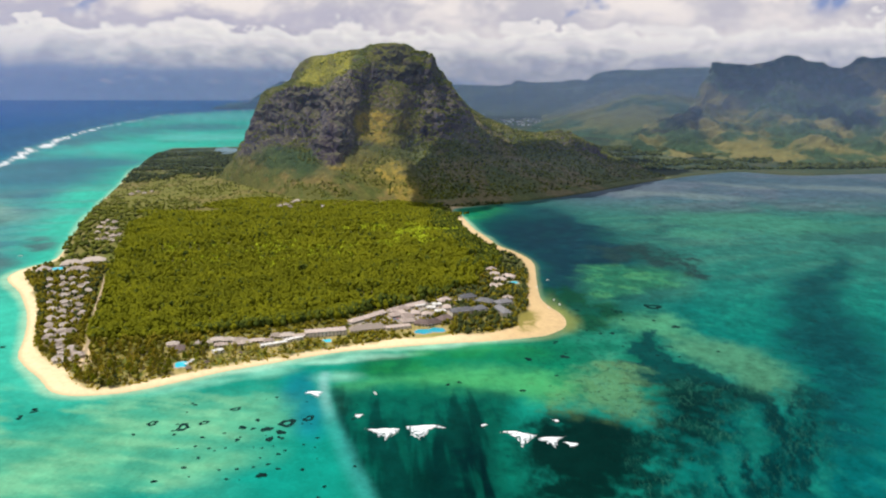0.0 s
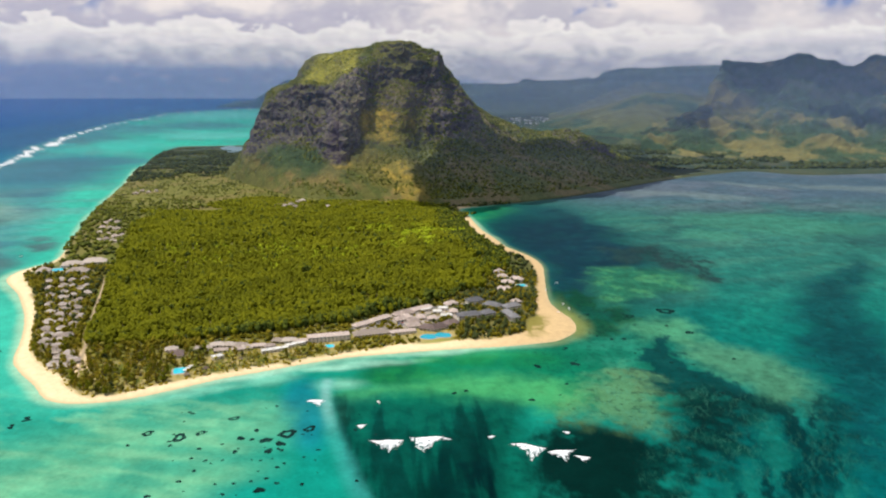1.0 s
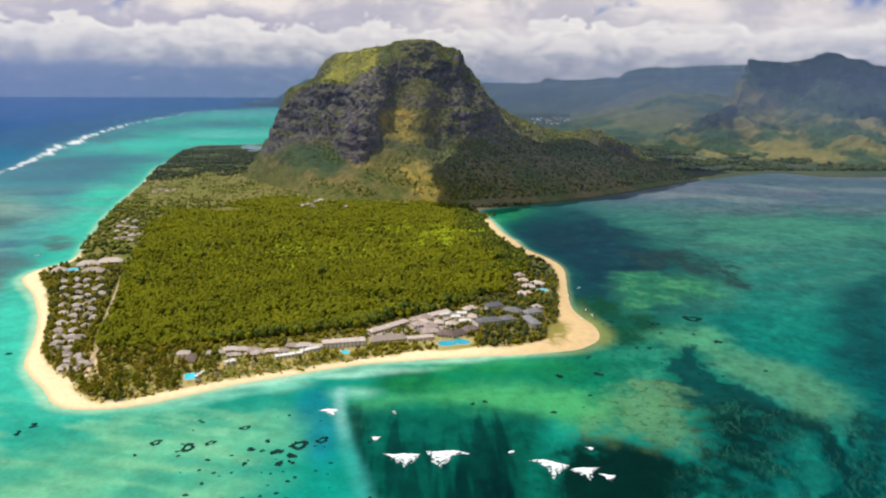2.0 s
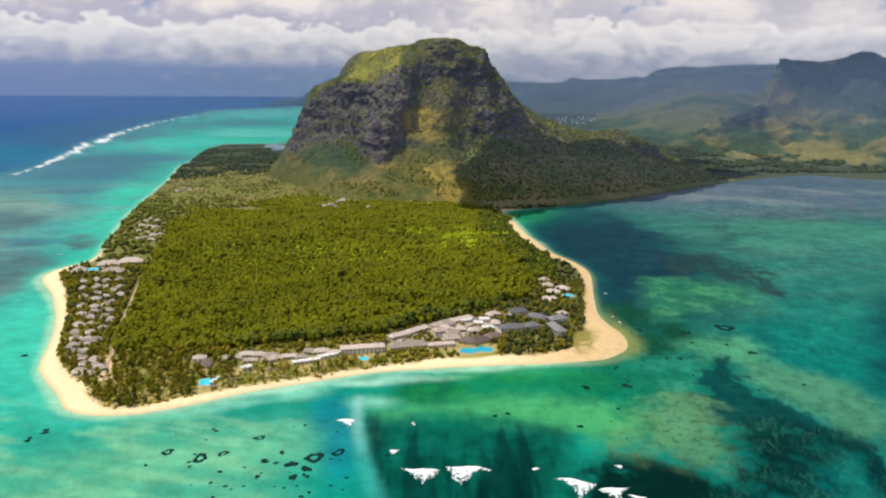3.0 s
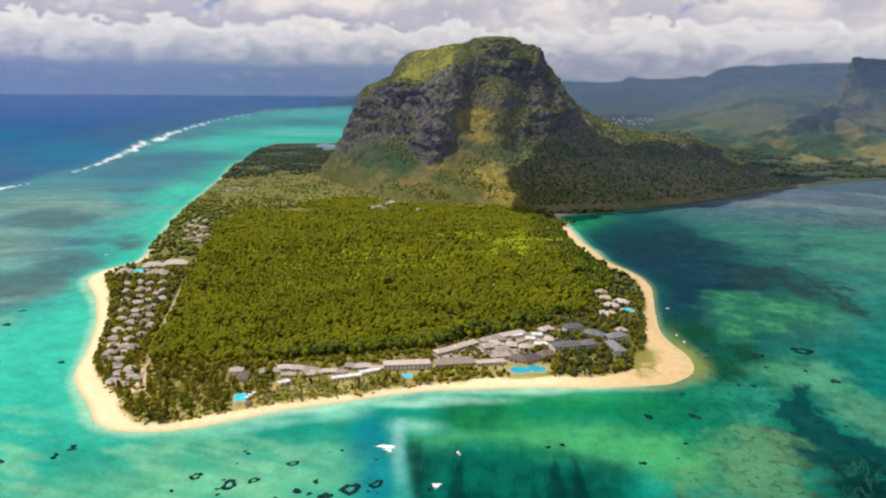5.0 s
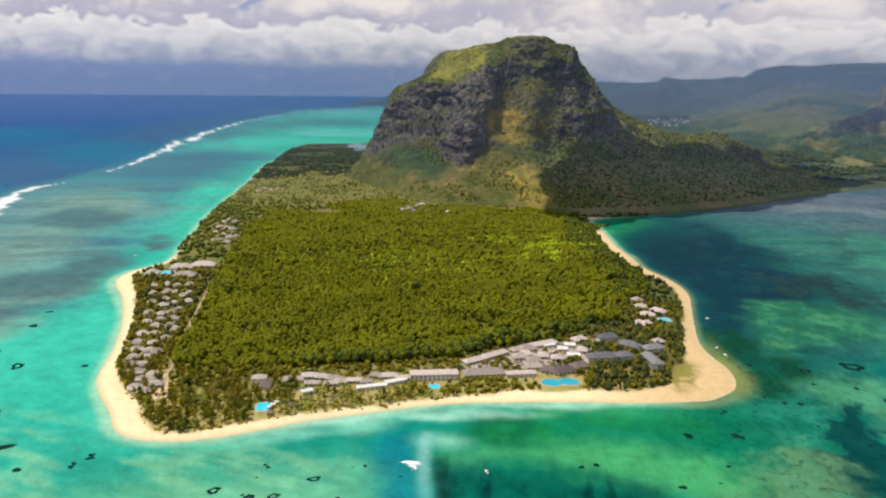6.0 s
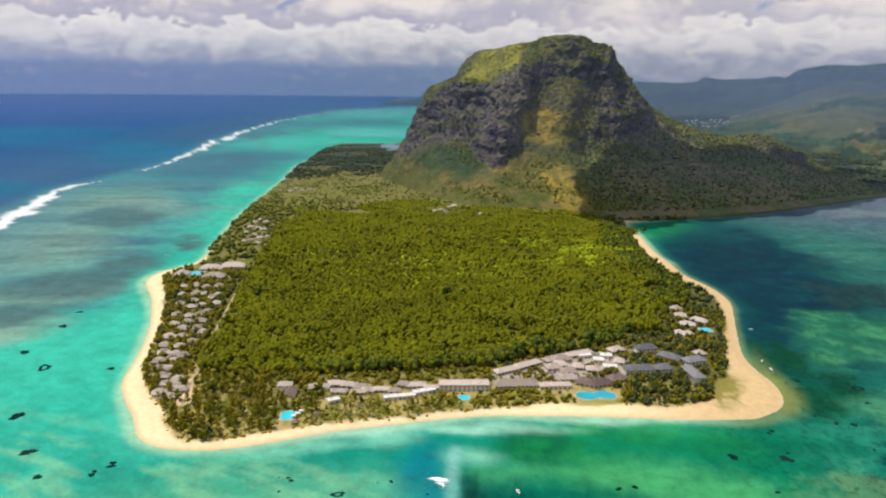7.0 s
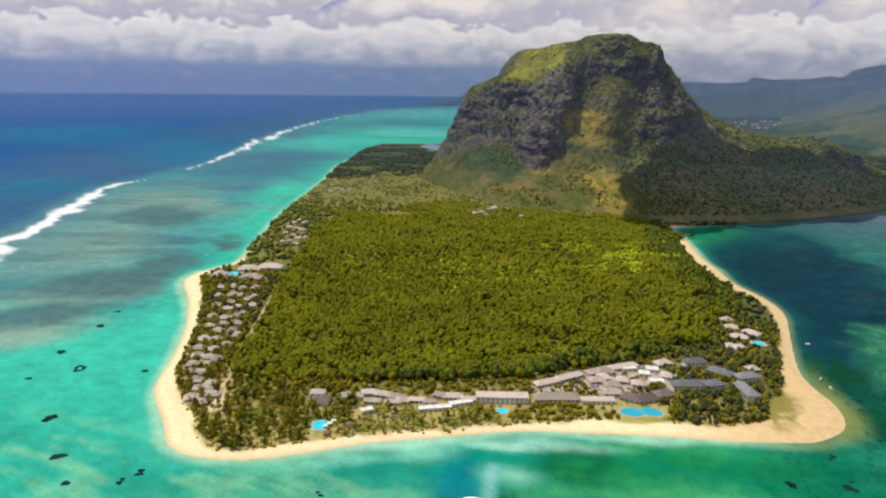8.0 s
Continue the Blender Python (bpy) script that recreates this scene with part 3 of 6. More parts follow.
    tone = lay(tone, P_WGREY, 0.6, (0.085, 0.18, 0.17), 0.6, step(1 - streak, 0.52, 0.62))
    tone = blend(tone, west * step(y, 900, 1100) * step(-(x + 640), 0, 300) * step(streak, 0.50, 0.62) * 0.45, (0.115, 0.27, 0.26))
    tone = lay(tone, P_WWEED, 0.9, (0.065, 0.140, 0.150), 0.4, step(streak, 0.22, 0.42))
    tone = lay(tone, P_STEEL, 0.80, (0.042, 0.150, 0.215), 0.45)
    tone = lay(tone, P_WDUSK, 0.75, (0.055, 0.180, 0.220), 0.5)
    tone = lay(tone, P_WTEAL, 0.75, (0.045, 0.410, 0.350), 0.5)
    tone = lay(tone, P_WPALE, 0.70, (0.110, 0.450, 0.410), 0.5)
    tone = lay(tone, P_GREEN, 0.75, (0.010, 0.200, 0.060), 0.6, 0.55 + 0.45 * step(n2, 0.40, 0.55))
    tone = lay(tone, P_SHALLOW, 0.7, (0.22, 0.56, 0.42), 0.7)
    # the sand stream that seems to pour off the edge
    line = smooth_line([(-128, 720), (-124, 690), (-118, 660), (-105, 614), (-83, 550), (-56, 480), (-30, 400)], 6)
    ds, _ = line_distance(wx * 0.25 + x * 0.75, wy * 0.25 + y * 0.75, line)
    tone = lay(tone, P_BLUE, 0.8, (0.004, 0.17, 0.225), 0.6)
    tone = blend(tone, (1 - step(ds, 1, 13)) * 0.45, (0.05, 0.36, 0.34))
    tone = blend(tone, (1 - step(ds, 0, 9)) * step(y, 590, 680) * 0.6, (0.25, 0.52, 0.48))
    # shallows along every beach
    edge = d + 22 * (n1 - 0.5)
    sandy = np.where((x < 260) & (y < 2900), 1.0, 0.1)
    tone = blend(tone, (1 - step(edge, 4, 40)) * sandy * 0.6 * (0.4 + 0.6 * west) * (1 - 0.85 * step(x, 60, 140)), (0.05, 0.46, 0.34))
    tone = blend(tone, (1 - step(edge, 0, 14)) * sandy * 0.7 * (1 - 0.7 * step(x, 60, 140)), (0.40, 0.63, 0.43))
    tone = blend(tone, (1 - step(edge, 0, 14)) * step(x, 60, 140) * (1 - step(y, 1750, 1900)) * 0.55, (0.17, 0.21, 0.075))
    spit = blob(x, y, 172, 940, 22, 90, 0, 0.5)
    tone = blend(tone, spit * (1 - step(d, 4, 30)) * 0.7, (0.22, 0.25, 0.06))
    tone = lay(tone, P_BANK, 0.50, (0.44, 0.74, 0.58), 0.9)
    # the open ocean past the reef
    dr, _ = line_distance(x, y, REEF)
    k = np.concatenate([REEF, np.array([(-2000, 38000), (-60000, 38000), (-60000, -4000), (-700, -4000)], float)])
    out = inside(x, y, k)
    near = 1 - step(y, 2000, 2400)
    off = np.where(out, dr, -dr) + (110 - 50 * near) * (n1 - 0.5) + (36 - 10 * near) * (n2 - 0.5)
    tone = blend(tone, step(off, -260, 0) * 0.55, (0.060, 0.20, 0.25))
    tone = blend(tone, step(off, -10, 90), (0.030, 0.105, 0.215))
    tone = blend(tone, step(off, 250, 900) * (0.5 + 0.5 * step(n3, 0.40, 0.60)), (0.003, 0.080, 0.26))
    tone = blend(tone, step(off, 900, 3500), (0.003, 0.075, 0.27))
    tone = lay(tone, P_SWELL, 0.7, (0.004, 0.150, 0.26), 0.7, out)
    # surf on the reef: a broad roller near by, a gap, then a ragged line
    size = np.interp(y, [300, 900, 1300, 1750, 1960, 2100, 2350, 2500, 2900, 4700, 7000, 12000], [20, 34, 36, 32, 14, 0, 0, 8, 28, 28, 14, 8])
    size = size * (0.55 + 0.65 * step(fbm(x, y, 80, 4, 69), 0.36, 0.62))
    surf = (1 - step(np.abs(off + 10) / np.maximum(size, 1), 0.35, 1.0 + 0.5 * (n2 - 0.5))) * (size > 1)
    surf = surf * np.maximum(near * (0.75 + 0.25 * step(n2, 0.3, 0.5)), step(n2 + 0.3 * surf, 0.34, 0.56)) * np.where(y > 2300, 0.35 + 0.65 * step(fbm(x, y, 260, 3, 67), 0.36, 0.50), 1.0)
    tone = blend(tone, surf, (0.80, 0.82, 0.84))
    rough = 0.35 + 0.65 * np.maximum(east, gulf)
    lace, speckle = 0.6 * lace * (d > 12), speckle * (d > 12)
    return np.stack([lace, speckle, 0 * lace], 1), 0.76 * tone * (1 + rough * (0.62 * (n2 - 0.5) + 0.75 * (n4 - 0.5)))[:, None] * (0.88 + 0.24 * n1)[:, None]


def make_sea():
    ranges = np.concatenate([[1], np.geomspace(150, 330, 10, endpoint=False), np.geomspace(330, 3400, 290, endpoint=False), np.geomspace(3400, 23000, 60)])
    x, y = polar_sheet(AZ_FINE, ranges)
    weed, tone = sea_tones(x, y)
    p = draw_in(np.stack([x, y, np.zeros_like(x)], 1))
    me = mesh_from("sea", p, grid_faces(len(ranges), len(AZ_FINE), True)[:, ::-1], "sea_water", True, tone, weed)
    return tagged(new("water", me), "turquoise lagoon and deep blue ocean with a reef", "water", kind="structure")


make_sea()


# ---------------------------------------------------------------- land
VEG = np.concatenate([smooth_line([(-1205, 2850), (-1168, 2680), (-1110, 2500), (-1052, 2330), (-952, 1990), (-862, 1715), (-800, 1540), (-742, 1380), (-692, 1240), (-695, 1158), (-679, 1112), (-624, 1037), (-569, 951), (-529, 878), (-505, 831), (-481, 790), (-442, 746), (-409, 719), (-382, 688), (-357, 673), (-330, 677), (-304, 696), (-286, 709), (-262, 723), (-222, 745), (-184, 762), (-140, 788), (-93, 808), (-55, 827), (-25, 836), (10, 841), (50, 847), (88, 868), (112, 905), (122, 960), (130, 1030), (141, 1124), (146, 1215), (136, 1280), (108, 1335), (78, 1410), (58, 1500), (44, 1600), (30, 1750), (22, 1850)], 5),
                      np.array([(80, 1872), (182, 1932), (361, 2068), (533, 2238), (852, 2553), (1158, 2754), (1338, 2647), (1706, 2700), (2500, 2770), (5000, 3180), (5000, 9000), (0, 9000), (-300, 4400), (-1400, 3740), (-1365, 3420), (-1295, 3140)], float)])
FOREST = np.array([(-420, 800), (-440, 840), (-465, 916), (-548, 1124), (-650, 1420), (-700, 1560), (-676, 1722), (-548, 1860), (-398, 1868), (-131, 1905), (-22, 1868), (18, 1746), (38, 1578), (54, 1452), (82, 1375), (104, 1290), (104, 1205), (62, 1130), (52, 1060), (-66, 955), (-136, 895), (-217, 860), (-320, 826)], float)


FIELDS = [(1529, 3598, 106, 185, -23), (1879, 3948, 162, 272, -26), (2198, 6490, 160, 2588, -19), (1078, 4324, 49, 303, -14), (2267, 4057, 134, 296, -29), (1009, 3209, 104, 171, -18)]


def land_height(x, y, d):
    rise = 2.4 * step(d, 0, 14) + 1.6 * step(d, 10, 120)
    hills = 12 * step(d, 60, 900) * fbm(x, y, 500, 4, 5)
    return np.where(d > 0, rise + np.where(y > 1500, hills, 0), np.maximum(d * 0.12, -3.0))


def make_land():
    ranges = np.concatenate([np.geomspace(500, 3400, 420, endpoint=False), np.geomspace(3400, 22500, 60)])
    az = AZ_FINE[38:682]
    x, y = polar_sheet(az, ranges)
    d = shore_distance(x, y)
    z = land_height(x, y, d)
    veg = np.where(inside(x, y, VEG), 1.0, -1.0) * line_distance(x, y, VEG, True)[0]
    n1, n2 = fbm(x, y, 60, 5, 81), fbm(x, y, 12, 4, 83)
    tone = np.tile(np.array([0.70, 0.545, 0.335]), (len(x), 1)) * (0.94 + 0.12 * n1)[:, None]
    tone = blend(tone, step(x, -20, 110) * (y < 1900) * 0.85, (0.47, 0.325, 0.160))
    tone = blend(tone, 1 - step(d, 0, 7), (0.50, 0.37, 0.21))
    bank = step(x, 20, 120) * step(y, 1780, 1880)
    grown = step(veg + 14 * (n2 - 0.5) + 16 * step(y, 1280, 1420) * step(-x, 500, 600) * step(n1, 0.34, 0.50), -3, 5)
    grown = np.maximum(grown, step(y, 2700, 2770) * (d > -40))
    grown = np.maximum(grown, bank * (d > -40))
    growth = blend(np.tile(np.array([0.095, 0.108, 0.014]), (len(x), 1)), step(n1, 0.45, 0.62), (0.14, 0.13, 0.032))
    growth = blend(growth, step(n2, 0.58, 0.7) * 0.6, (0.25, 0.20, 0.10))
    strip = (1 - step(d, 60, 110)) * (1 - step(y, 860, 960))
    growth = blend(growth, strip * step(n2, 0.34, 0.54) * 0.85, (0.34, 0.27, 0.105))
    growth = blend(growth, step(y, 1500, 1800) * (1 - step(y, 2400, 2700)) * 0.75, (0.128, 0.126, 0.026))
    growth = blend(growth, step(y, 1500, 1800) * step(n1, 0.52, 0.62) * 0.45, (0.160, 0.118, 0.044))
    growth = blend(growth, step(x, -20, 60) * (1 - step(y, 1700, 1850)) * step(y, 880, 960) * 0.7, (0.055, 0.062, 0.018))
    growth = blend(growth, bank, (0.050, 0.058, 0.024))
    far = step(y, 2500, 2900)
    growth = blend(growth, far * 0.9, (0.020, 0.042, 0.022))
    growth = blend(growth, far * step(fbm(x, y, 320, 5, 91), 0.50, 0.58) * 0.5, (0.050, 0.065, 0.030))
    growth = blend(growth, far * step(fbm(x, y, 150, 5, 93), 0.50, 0.58) * 0.7, (0.009, 0.022, 0.019))
    growth = blend(growth, far * step(fbm(x, y, 90, 5, 95), 0.56, 0.64) * 0.5, (0.075, 0.075, 0.036))
    tone = tone * (1 - grown[:, None]) + growth * grown[:, None]
    for k, field in enumerate(FIELDS):
        tone = blend(tone, blob(x + 240 * (n1 - 0.5), y + 420 * (n1 - 0.5), *field, 0.12) * 0.5, ((0.15, 0.115, 0.085), (0.12, 0.13, 0.055))[k % 2])
    for spot in ((-22, 925, 78, 26, 30), (-75, 905, 60, 10, 45)):
        tone = blend(tone, blob(x + 10 * (n2 - 0.5), y, *spot, 0.2) * 0.9, (0.34, 0.29, 0.26))
    for spot in ((-262, 792, 20, 9, 20), (-285, 770, 12, 14, 0), (-142, 815, 24, 7, 18), (-15, 838, 24, 6, 20), (-96, 838, 30, 8, 20)):
        tone = blend(tone, blob(x + 8 * (n2 - 0.5), y, *spot, 0.3) * 0.8, (0.20, 0.20, 0.030))
    for spot in ((-412, 772, 8, 26, 20), (-398, 738, 8, 20, 30)):
        tone = blend(tone, blob(x + 8 * (n2 - 0.5), y, *spot, 0.3) * 0.85, (0.62, 0.46, 0.28))
    spit = blob(x + 26 * (n2 - 0.5), y + 20 * (n1 - 0.5), 116, 905, 13, 46, -12, 0.3)
    tone = blend(tone, spit * (0.35 + 0.6 * step(n2, 0.42, 0.56)), (0.19, 0.165, 0.035))
    p = draw_in(np.stack([x, y, z], 1))
    f = grid_faces(len(ranges), len(az))[:, ::-1]
    keep = (d > -25)[f].any(1)
    used = np.unique(f[keep])
    index = np.zeros(len(x), np.int32)
    index[used] = np.arange(len(used))
    me = mesh_from("ground", p[used], index[f[keep]], "land", True, tone[used])
    return tagged(new("ground", me), "flat sandy peninsula with grass and pale beaches", "ground", kind="structure")


make_land()

# ---------------------------------------------------------------- mountains


def spread(rows, cols, steps):
    """A surface through rows of plan points: smooth along the rows, and from row to row by the given steps."""
    lines = []
    for row in rows:
        p = smooth_line(row, 24)
        t = np.linspace(0, len(p) - 1, cols)
        i = np.minimum(t.astype(int), len(p) - 2)
        lines.append(p[i] + (p[i + 1] - p[i]) * (t - i)[:, None])
    out, key = [], []
    for k, n in enumerate(steps):
        a, b = lines[k], lines[k + 1]
        before, after = lines[max(k - 1, 0)], lines[min(k + 2, len(lines) - 1)]
        for s in np.linspace(0, 1, n, endpoint=False):
            flow = a + (b - a) * s
            m0, m1 = (b - before) * 0.5, (after - a) * 0.5
            curve = (2 * s**3 - 3 * s**2 + 1) * a + (s**3 - 2 * s**2 + s) * m0 + (-2 * s**3 + 3 * s**2) * b + (s**3 - s**2) * m1
            out.append(0.55 * flow + 0.45 * curve)
            key.append(k + s)
    out.append(lines[-1])
    key.append(float(len(steps)))
    return np.array(out), np.array(key)


def grid_normals(g):
    du = np.gradient(g, axis=1)
    dv = np.gradient(g, axis=0)
    n = np.cross(du, dv)
    return n / np.maximum(np.linalg.norm(n, axis=2, keepdims=True), 1e-6)


def fractal(g, size, octaves=5, ridged=False, stretch=1.0):
    flat = g.reshape(-1, 3)
    out = np.empty(len(flat))
    for i, (x, y, z) in enumerate(flat):
        v = Vector((x / size, y / size, z / size * stretch))
        out[i] = noise.ridged_multi_fractal(v, 0.9, 2.1, octaves, 1.0, 2.0) - 1.0 if ridged else noise.fractal(v, 0.8, 2.1, octaves)
    return out.reshape(g.shape[:2])


FOOT = [(-781, 2447, 2), (-743, 2385, 2), (-680, 2298, 2), (-566, 2141, 2), (-439, 1982, 2), (-348, 1923, 2), (-271, 1926, 2), (-196, 1949, 2), (-132, 1941, 2), (-68, 1893, 2), (-7, 1857, 2), (69, 1888, 2), (181, 1942, 2), (322, 2045, 2), (486, 2197, 2), (661, 2387, 2), (824, 2539, 2)]
BASE = [(-742, 2523, 76), (-677, 2386, 101), (-629, 2296, 120), (-560, 2241, 131), (-480, 2198, 128), (-401, 2148, 105), (-330, 2074, 102), (-277, 2112, 119), (-222, 2149, 133), (-144, 2140, 134), (-79, 2204, 116), (-9, 2210, 116), (81, 2249, 109), (217, 2370, 94), (392, 2530, 81), (595, 2716, 49), (799, 2819, 2)]
LEDGE = [(-730, 2610, 109), (-666, 2441, 150), (-620, 2360, 189), (-545, 2306, 204), (-480, 2300, 210), (-415, 2285, 202), (-336, 2128, 213), (-290, 2161, 211), (-229, 2238, 217), (-149, 2220, 227), (-81, 2279, 208), (-9, 2290, 199), (73, 2339, 206), (208, 2501, 136), (381, 2602, 116), (568, 2752, 85), (786, 2854, 3)]
CLIFF_TOP = [(-718, 2675, 153), (-645, 2488, 225), (-605, 2415, 268), (-546, 2368, 292), (-471, 2364, 311), (-415, 2345, 308), (-342, 2245, 322), (-283, 2262, 320), (-226, 2309, 303), (-153, 2295, 321), (-93, 2358, 322), (-32, 2340, 322), (27, 2400, 296), (140, 2546, 198), (325, 2650, 137), (526, 2770, 116), (724, 2881, 16)]
RIM = [(-727, 2756, 185), (-654, 2568, 258), (-610, 2517, 286), (-544, 2491, 317), (-487, 2452, 334), (-402, 2397, 333), (-335, 2326, 355), (-280, 2323, 373), (-227, 2329, 388), (-156, 2345, 383), (-92, 2338, 389), (-43, 2340, 366), (12, 2450, 320), (122, 2607, 216), (313, 2732, 143), (515, 2834, 127), (709, 2915, 22)]
CREST = [(-751, 2863, 191), (-677, 2676, 261), (-636, 2665, 291), (-559, 2652, 322), (-533, 2626, 366), (-495, 2614, 411), (-410, 2578, 423), (-315, 2490, 429), (-236, 2429, 436), (-152, 2375, 449), (-90, 2428, 424), (-30, 2410, 395), (3, 2540, 332), (105, 2708, 227), (292, 2845, 143), (507, 2916, 133), (704, 2978, 23)]
BACK = [(-841, 3456, 5), (-758, 3247, 5), (-712, 3234, 5), (-626, 3220, 5), (-596, 3191, 5), (-554, 3177, 5), (-459, 3137, 5), (-352, 3038, 5), (-264, 2970, 5), (-170, 2910, 5), (-100, 2969, 5), (-33, 2949, 5), (3, 3094, 5), (117, 3282, 5), (327, 3436, 5), (567, 3515, 5), (788, 3585, 5)]


# zones of the mountain: share along its front, and height from the foot (0) over ledge (2) and rim (4) to the crest (5)
Z_WALL = [(0.06, 0.9), (0.085, 2.0), (0.15, 2.75), (0.24, 3.1), (0.325, 2.95), (0.372, 2.8), (0.40, 3.5), (0.43, 3.8), (0.50, 3.55), (0.477, 3.3), (0.462, 2.6), (0.446, 2.0), (0.445, 1.25), (0.415, 0.96), (0.35, 1.0), (0.33, 1.45), (0.24, 1.15), (0.15, 0.95)]
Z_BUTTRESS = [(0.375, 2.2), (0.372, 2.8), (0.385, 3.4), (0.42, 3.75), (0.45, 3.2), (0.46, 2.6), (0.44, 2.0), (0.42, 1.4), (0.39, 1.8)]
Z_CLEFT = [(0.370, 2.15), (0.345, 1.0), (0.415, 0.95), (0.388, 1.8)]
Z_NICHE = [(0.16, 2.25), (0.26, 2.55), (0.35, 2.5), (0.362, 2.05), (0.28, 2.15), (0.19, 2.0)]
Z_WOOD = [(0.15, 0.70), (0.24, 1.0), (0.33, 1.4), (0.346, 0.95), (0.30, 0.5), (0.21, 0.5)]
Z_CAP = [(0.23, 3.15), (0.25, 4.3), (0.33, 4.7), (0.41, 4.9), (0.455, 4.7), (0.42, 4.1), (0.385, 3.5), (0.345, 3.0)]
Z_HEAD = [(0.455, 4.7), (0.56, 5.0), (0.63, 4.6), (0.668, 3.9), (0.63, 3.45), (0.53, 3.75), (0.44, 3.9), (0.42, 4.1)]
Z_BAND = [(0.42, 3.85), (0.52, 3.75), (0.56, 3.5), (0.655, 3.5), (0.68, 4.6), (0.70, 3.3), (0.66, 2.9), (0.56, 3.1), (0.5, 3.35)]
Z_EASTWALL = [(0.637, 2.77), (0.683, 3.3), (0.733, 3.4), (0.768, 2.7), (0.757, 2.0), (0.70, 1.5), (0.645, 1.7), (0.622, 2.2)]
Z_GRASS_UP = [(0.449, 2.27), (0.518, 2.3), (0.59, 1.95), (0.605, 1.45), (0.547, 0.98), (0.52, 1.2), (0.465, 1.4)]
Z_GRASS_LOW = [(0.36, 0.98), (0.465, 1.0), (0.53, 0.8), (0.575, 0.45), (0.575, 0.1), (0.50, 0.2), (0.453, 0.40), (0.413, 0.62)]
Z_OLIVE = [(0.465, 2.9), (0.56, 3.0), (0.63, 2.9), (0.63, 2.0), (0.52, 2.3)]


def make_mountain():
    g, key = spread([FOOT, BASE, LEDGE, CLIFF_TOP, RIM, CREST, BACK], 600, [56, 76, 76, 46, 50, 16])
    rows, cols = g.shape[:2]
    n = grid_normals(g)
    n *= np.sign(n[:, :, 2:].mean())
    u = np.broadcast_to(np.linspace(0, 1, cols)[None, :], (rows, cols))
    k = np.broadcast_to(key[:, None], (rows, cols))
    w1, w2 = fractal(g, 90.0, 5), fractal(g, 26.0, 4)
    zu, zk = (u + 0.016 * w1 + 0.006 * w2).ravel(), (k + 0.22 * w1 + 0.10 * w2).ravel()

    def zone(ring, soft=0.15):
        ring = np.array(ring, float) * (20.0, 1.0)
        x = zu * 20.0
        side = line_distance(x, zk, ring, True)[0] * np.where(inside(x, zk, ring), 1, -1)
        return step(side, -soft, soft).reshape(rows, cols)

    walls = np.maximum(np.maximum(zone(Z_WALL, 0.25), zone(Z_EASTWALL, 0.3)), 0.8 * zone(Z_BAND, 0.2))
    knob = step(u, 0.885, 0.905) * (1 - step(u, 0.955, 0.97)) * step(k, 1.4, 2.0)
    cliff = np.clip(np.maximum(walls, 0.5 * knob) + 0.18 * step(k, 0.9, 1.4) * (1 - step(k, 3.8, 4.4)), 0, 1)
    # basalt: buttresses, upright flutes, and lava beds that step back one over the other
    buttress = fractal(g, 150.0, 5, True, 0.35)
    flutes = fractal(g, 46.0, 5, True, 0.28)
    lift = g[:, :, 2] + 10 * w1
    beds = np.abs(((lift / 31.0) + 0.35 * np.sin(lift / 57.0)) % 1.0 - 0.5) * 2
    beds = step(beds, 0.15, 0.75) - 0.5
    crags = fractal(g, 14.0, 4, True, 0.7)
    out = cliff * (17 * buttress + 10.5 * flutes + 3.6 * beds * (0.4 + 1.2 * step(w1, -0.3, 0.4)) + 3.6 * crags)
    out = out + (9 * w1 + 4.5 * w2 + 1.6 * crags * step(k, 0.5, 1.0)) * (0.35 + 0.65 * np.minimum(k, 1))
    out = out - 12 * zone(Z_CLEFT, 0.35) - 7 * zone(Z_NICHE, 0.3) + 6 * zone(Z_BUTTRESS, 0.3)
    settle = step(k, 0.0, 0.35) * (1 - 0.55 * step(k, 4.7, 5.0) * (1 - step(k, 5.0, 5.3)))
    g = g + n * (out * settle)[:, :, None]
    # the notched pinnacle at the east end of the summit
    for cu, tall, wide in ((0.6785, 12.0, 0.0075), (0.692, 8.0, 0.0050), (0.655, 5.0, 0.012)):
        g[:, :, 2] += tall * np.exp(-((u - cu) / wide) ** 2) * step(k, 4.0, 4.6) * (1 - step(k, 5.0, 5.25))
    g[0, :, 2] = -6
    n = grid_normals(g)
    n *= np.sign(n[:, :, 2:].mean())
    s = (1 - n[:, :, 2]).ravel()
    flat = g.reshape(-1, 3)
    n1 = fbm(flat[:, 0] + 0.5 * flat[:, 2], flat[:, 1] + flat[:, 2], 90, 5, 101)
    n2 = fbm(flat[:, 0] + flat[:, 2], flat[:, 1] - flat[:, 2], 26, 5, 103, 0.6)
    n3 = fbm(flat[:, 0] - flat[:, 2], flat[:, 1] + flat[:, 2], 9, 4, 107, 0.6)
    uu, kk = u.ravel(), k.ravel()
    tone = blend(np.tile(np.array([0.052, 0.062, 0.020]), (len(flat), 1)), step(n1, 0.44, 0.60) * 0.7, (0.098, 0.094, 0.034))
    low = 1 - step(zk, 0.5, 0.8)
    tone = blend(tone, low * 0.7, (0.098, 0.098, 0.024))
    tone = blend(tone, low * step(n1 + 0.3 * (n2 - 0.5), 0.50, 0.60) * 0.7, (0.150, 0.110, 0.040))
    tone = blend(tone, low * step(n2, 0.54, 0.62) * 0.6, (0.050, 0.070, 0.016))
    # the eastern flank is wooded, with bare earth between
    wooded = step(zu, 0.585, 0.63) * (1 - step(zk, 3.0, 3.6))
    tone = blend(tone, wooded * 0.9, (0.105, 0.120, 0.050))
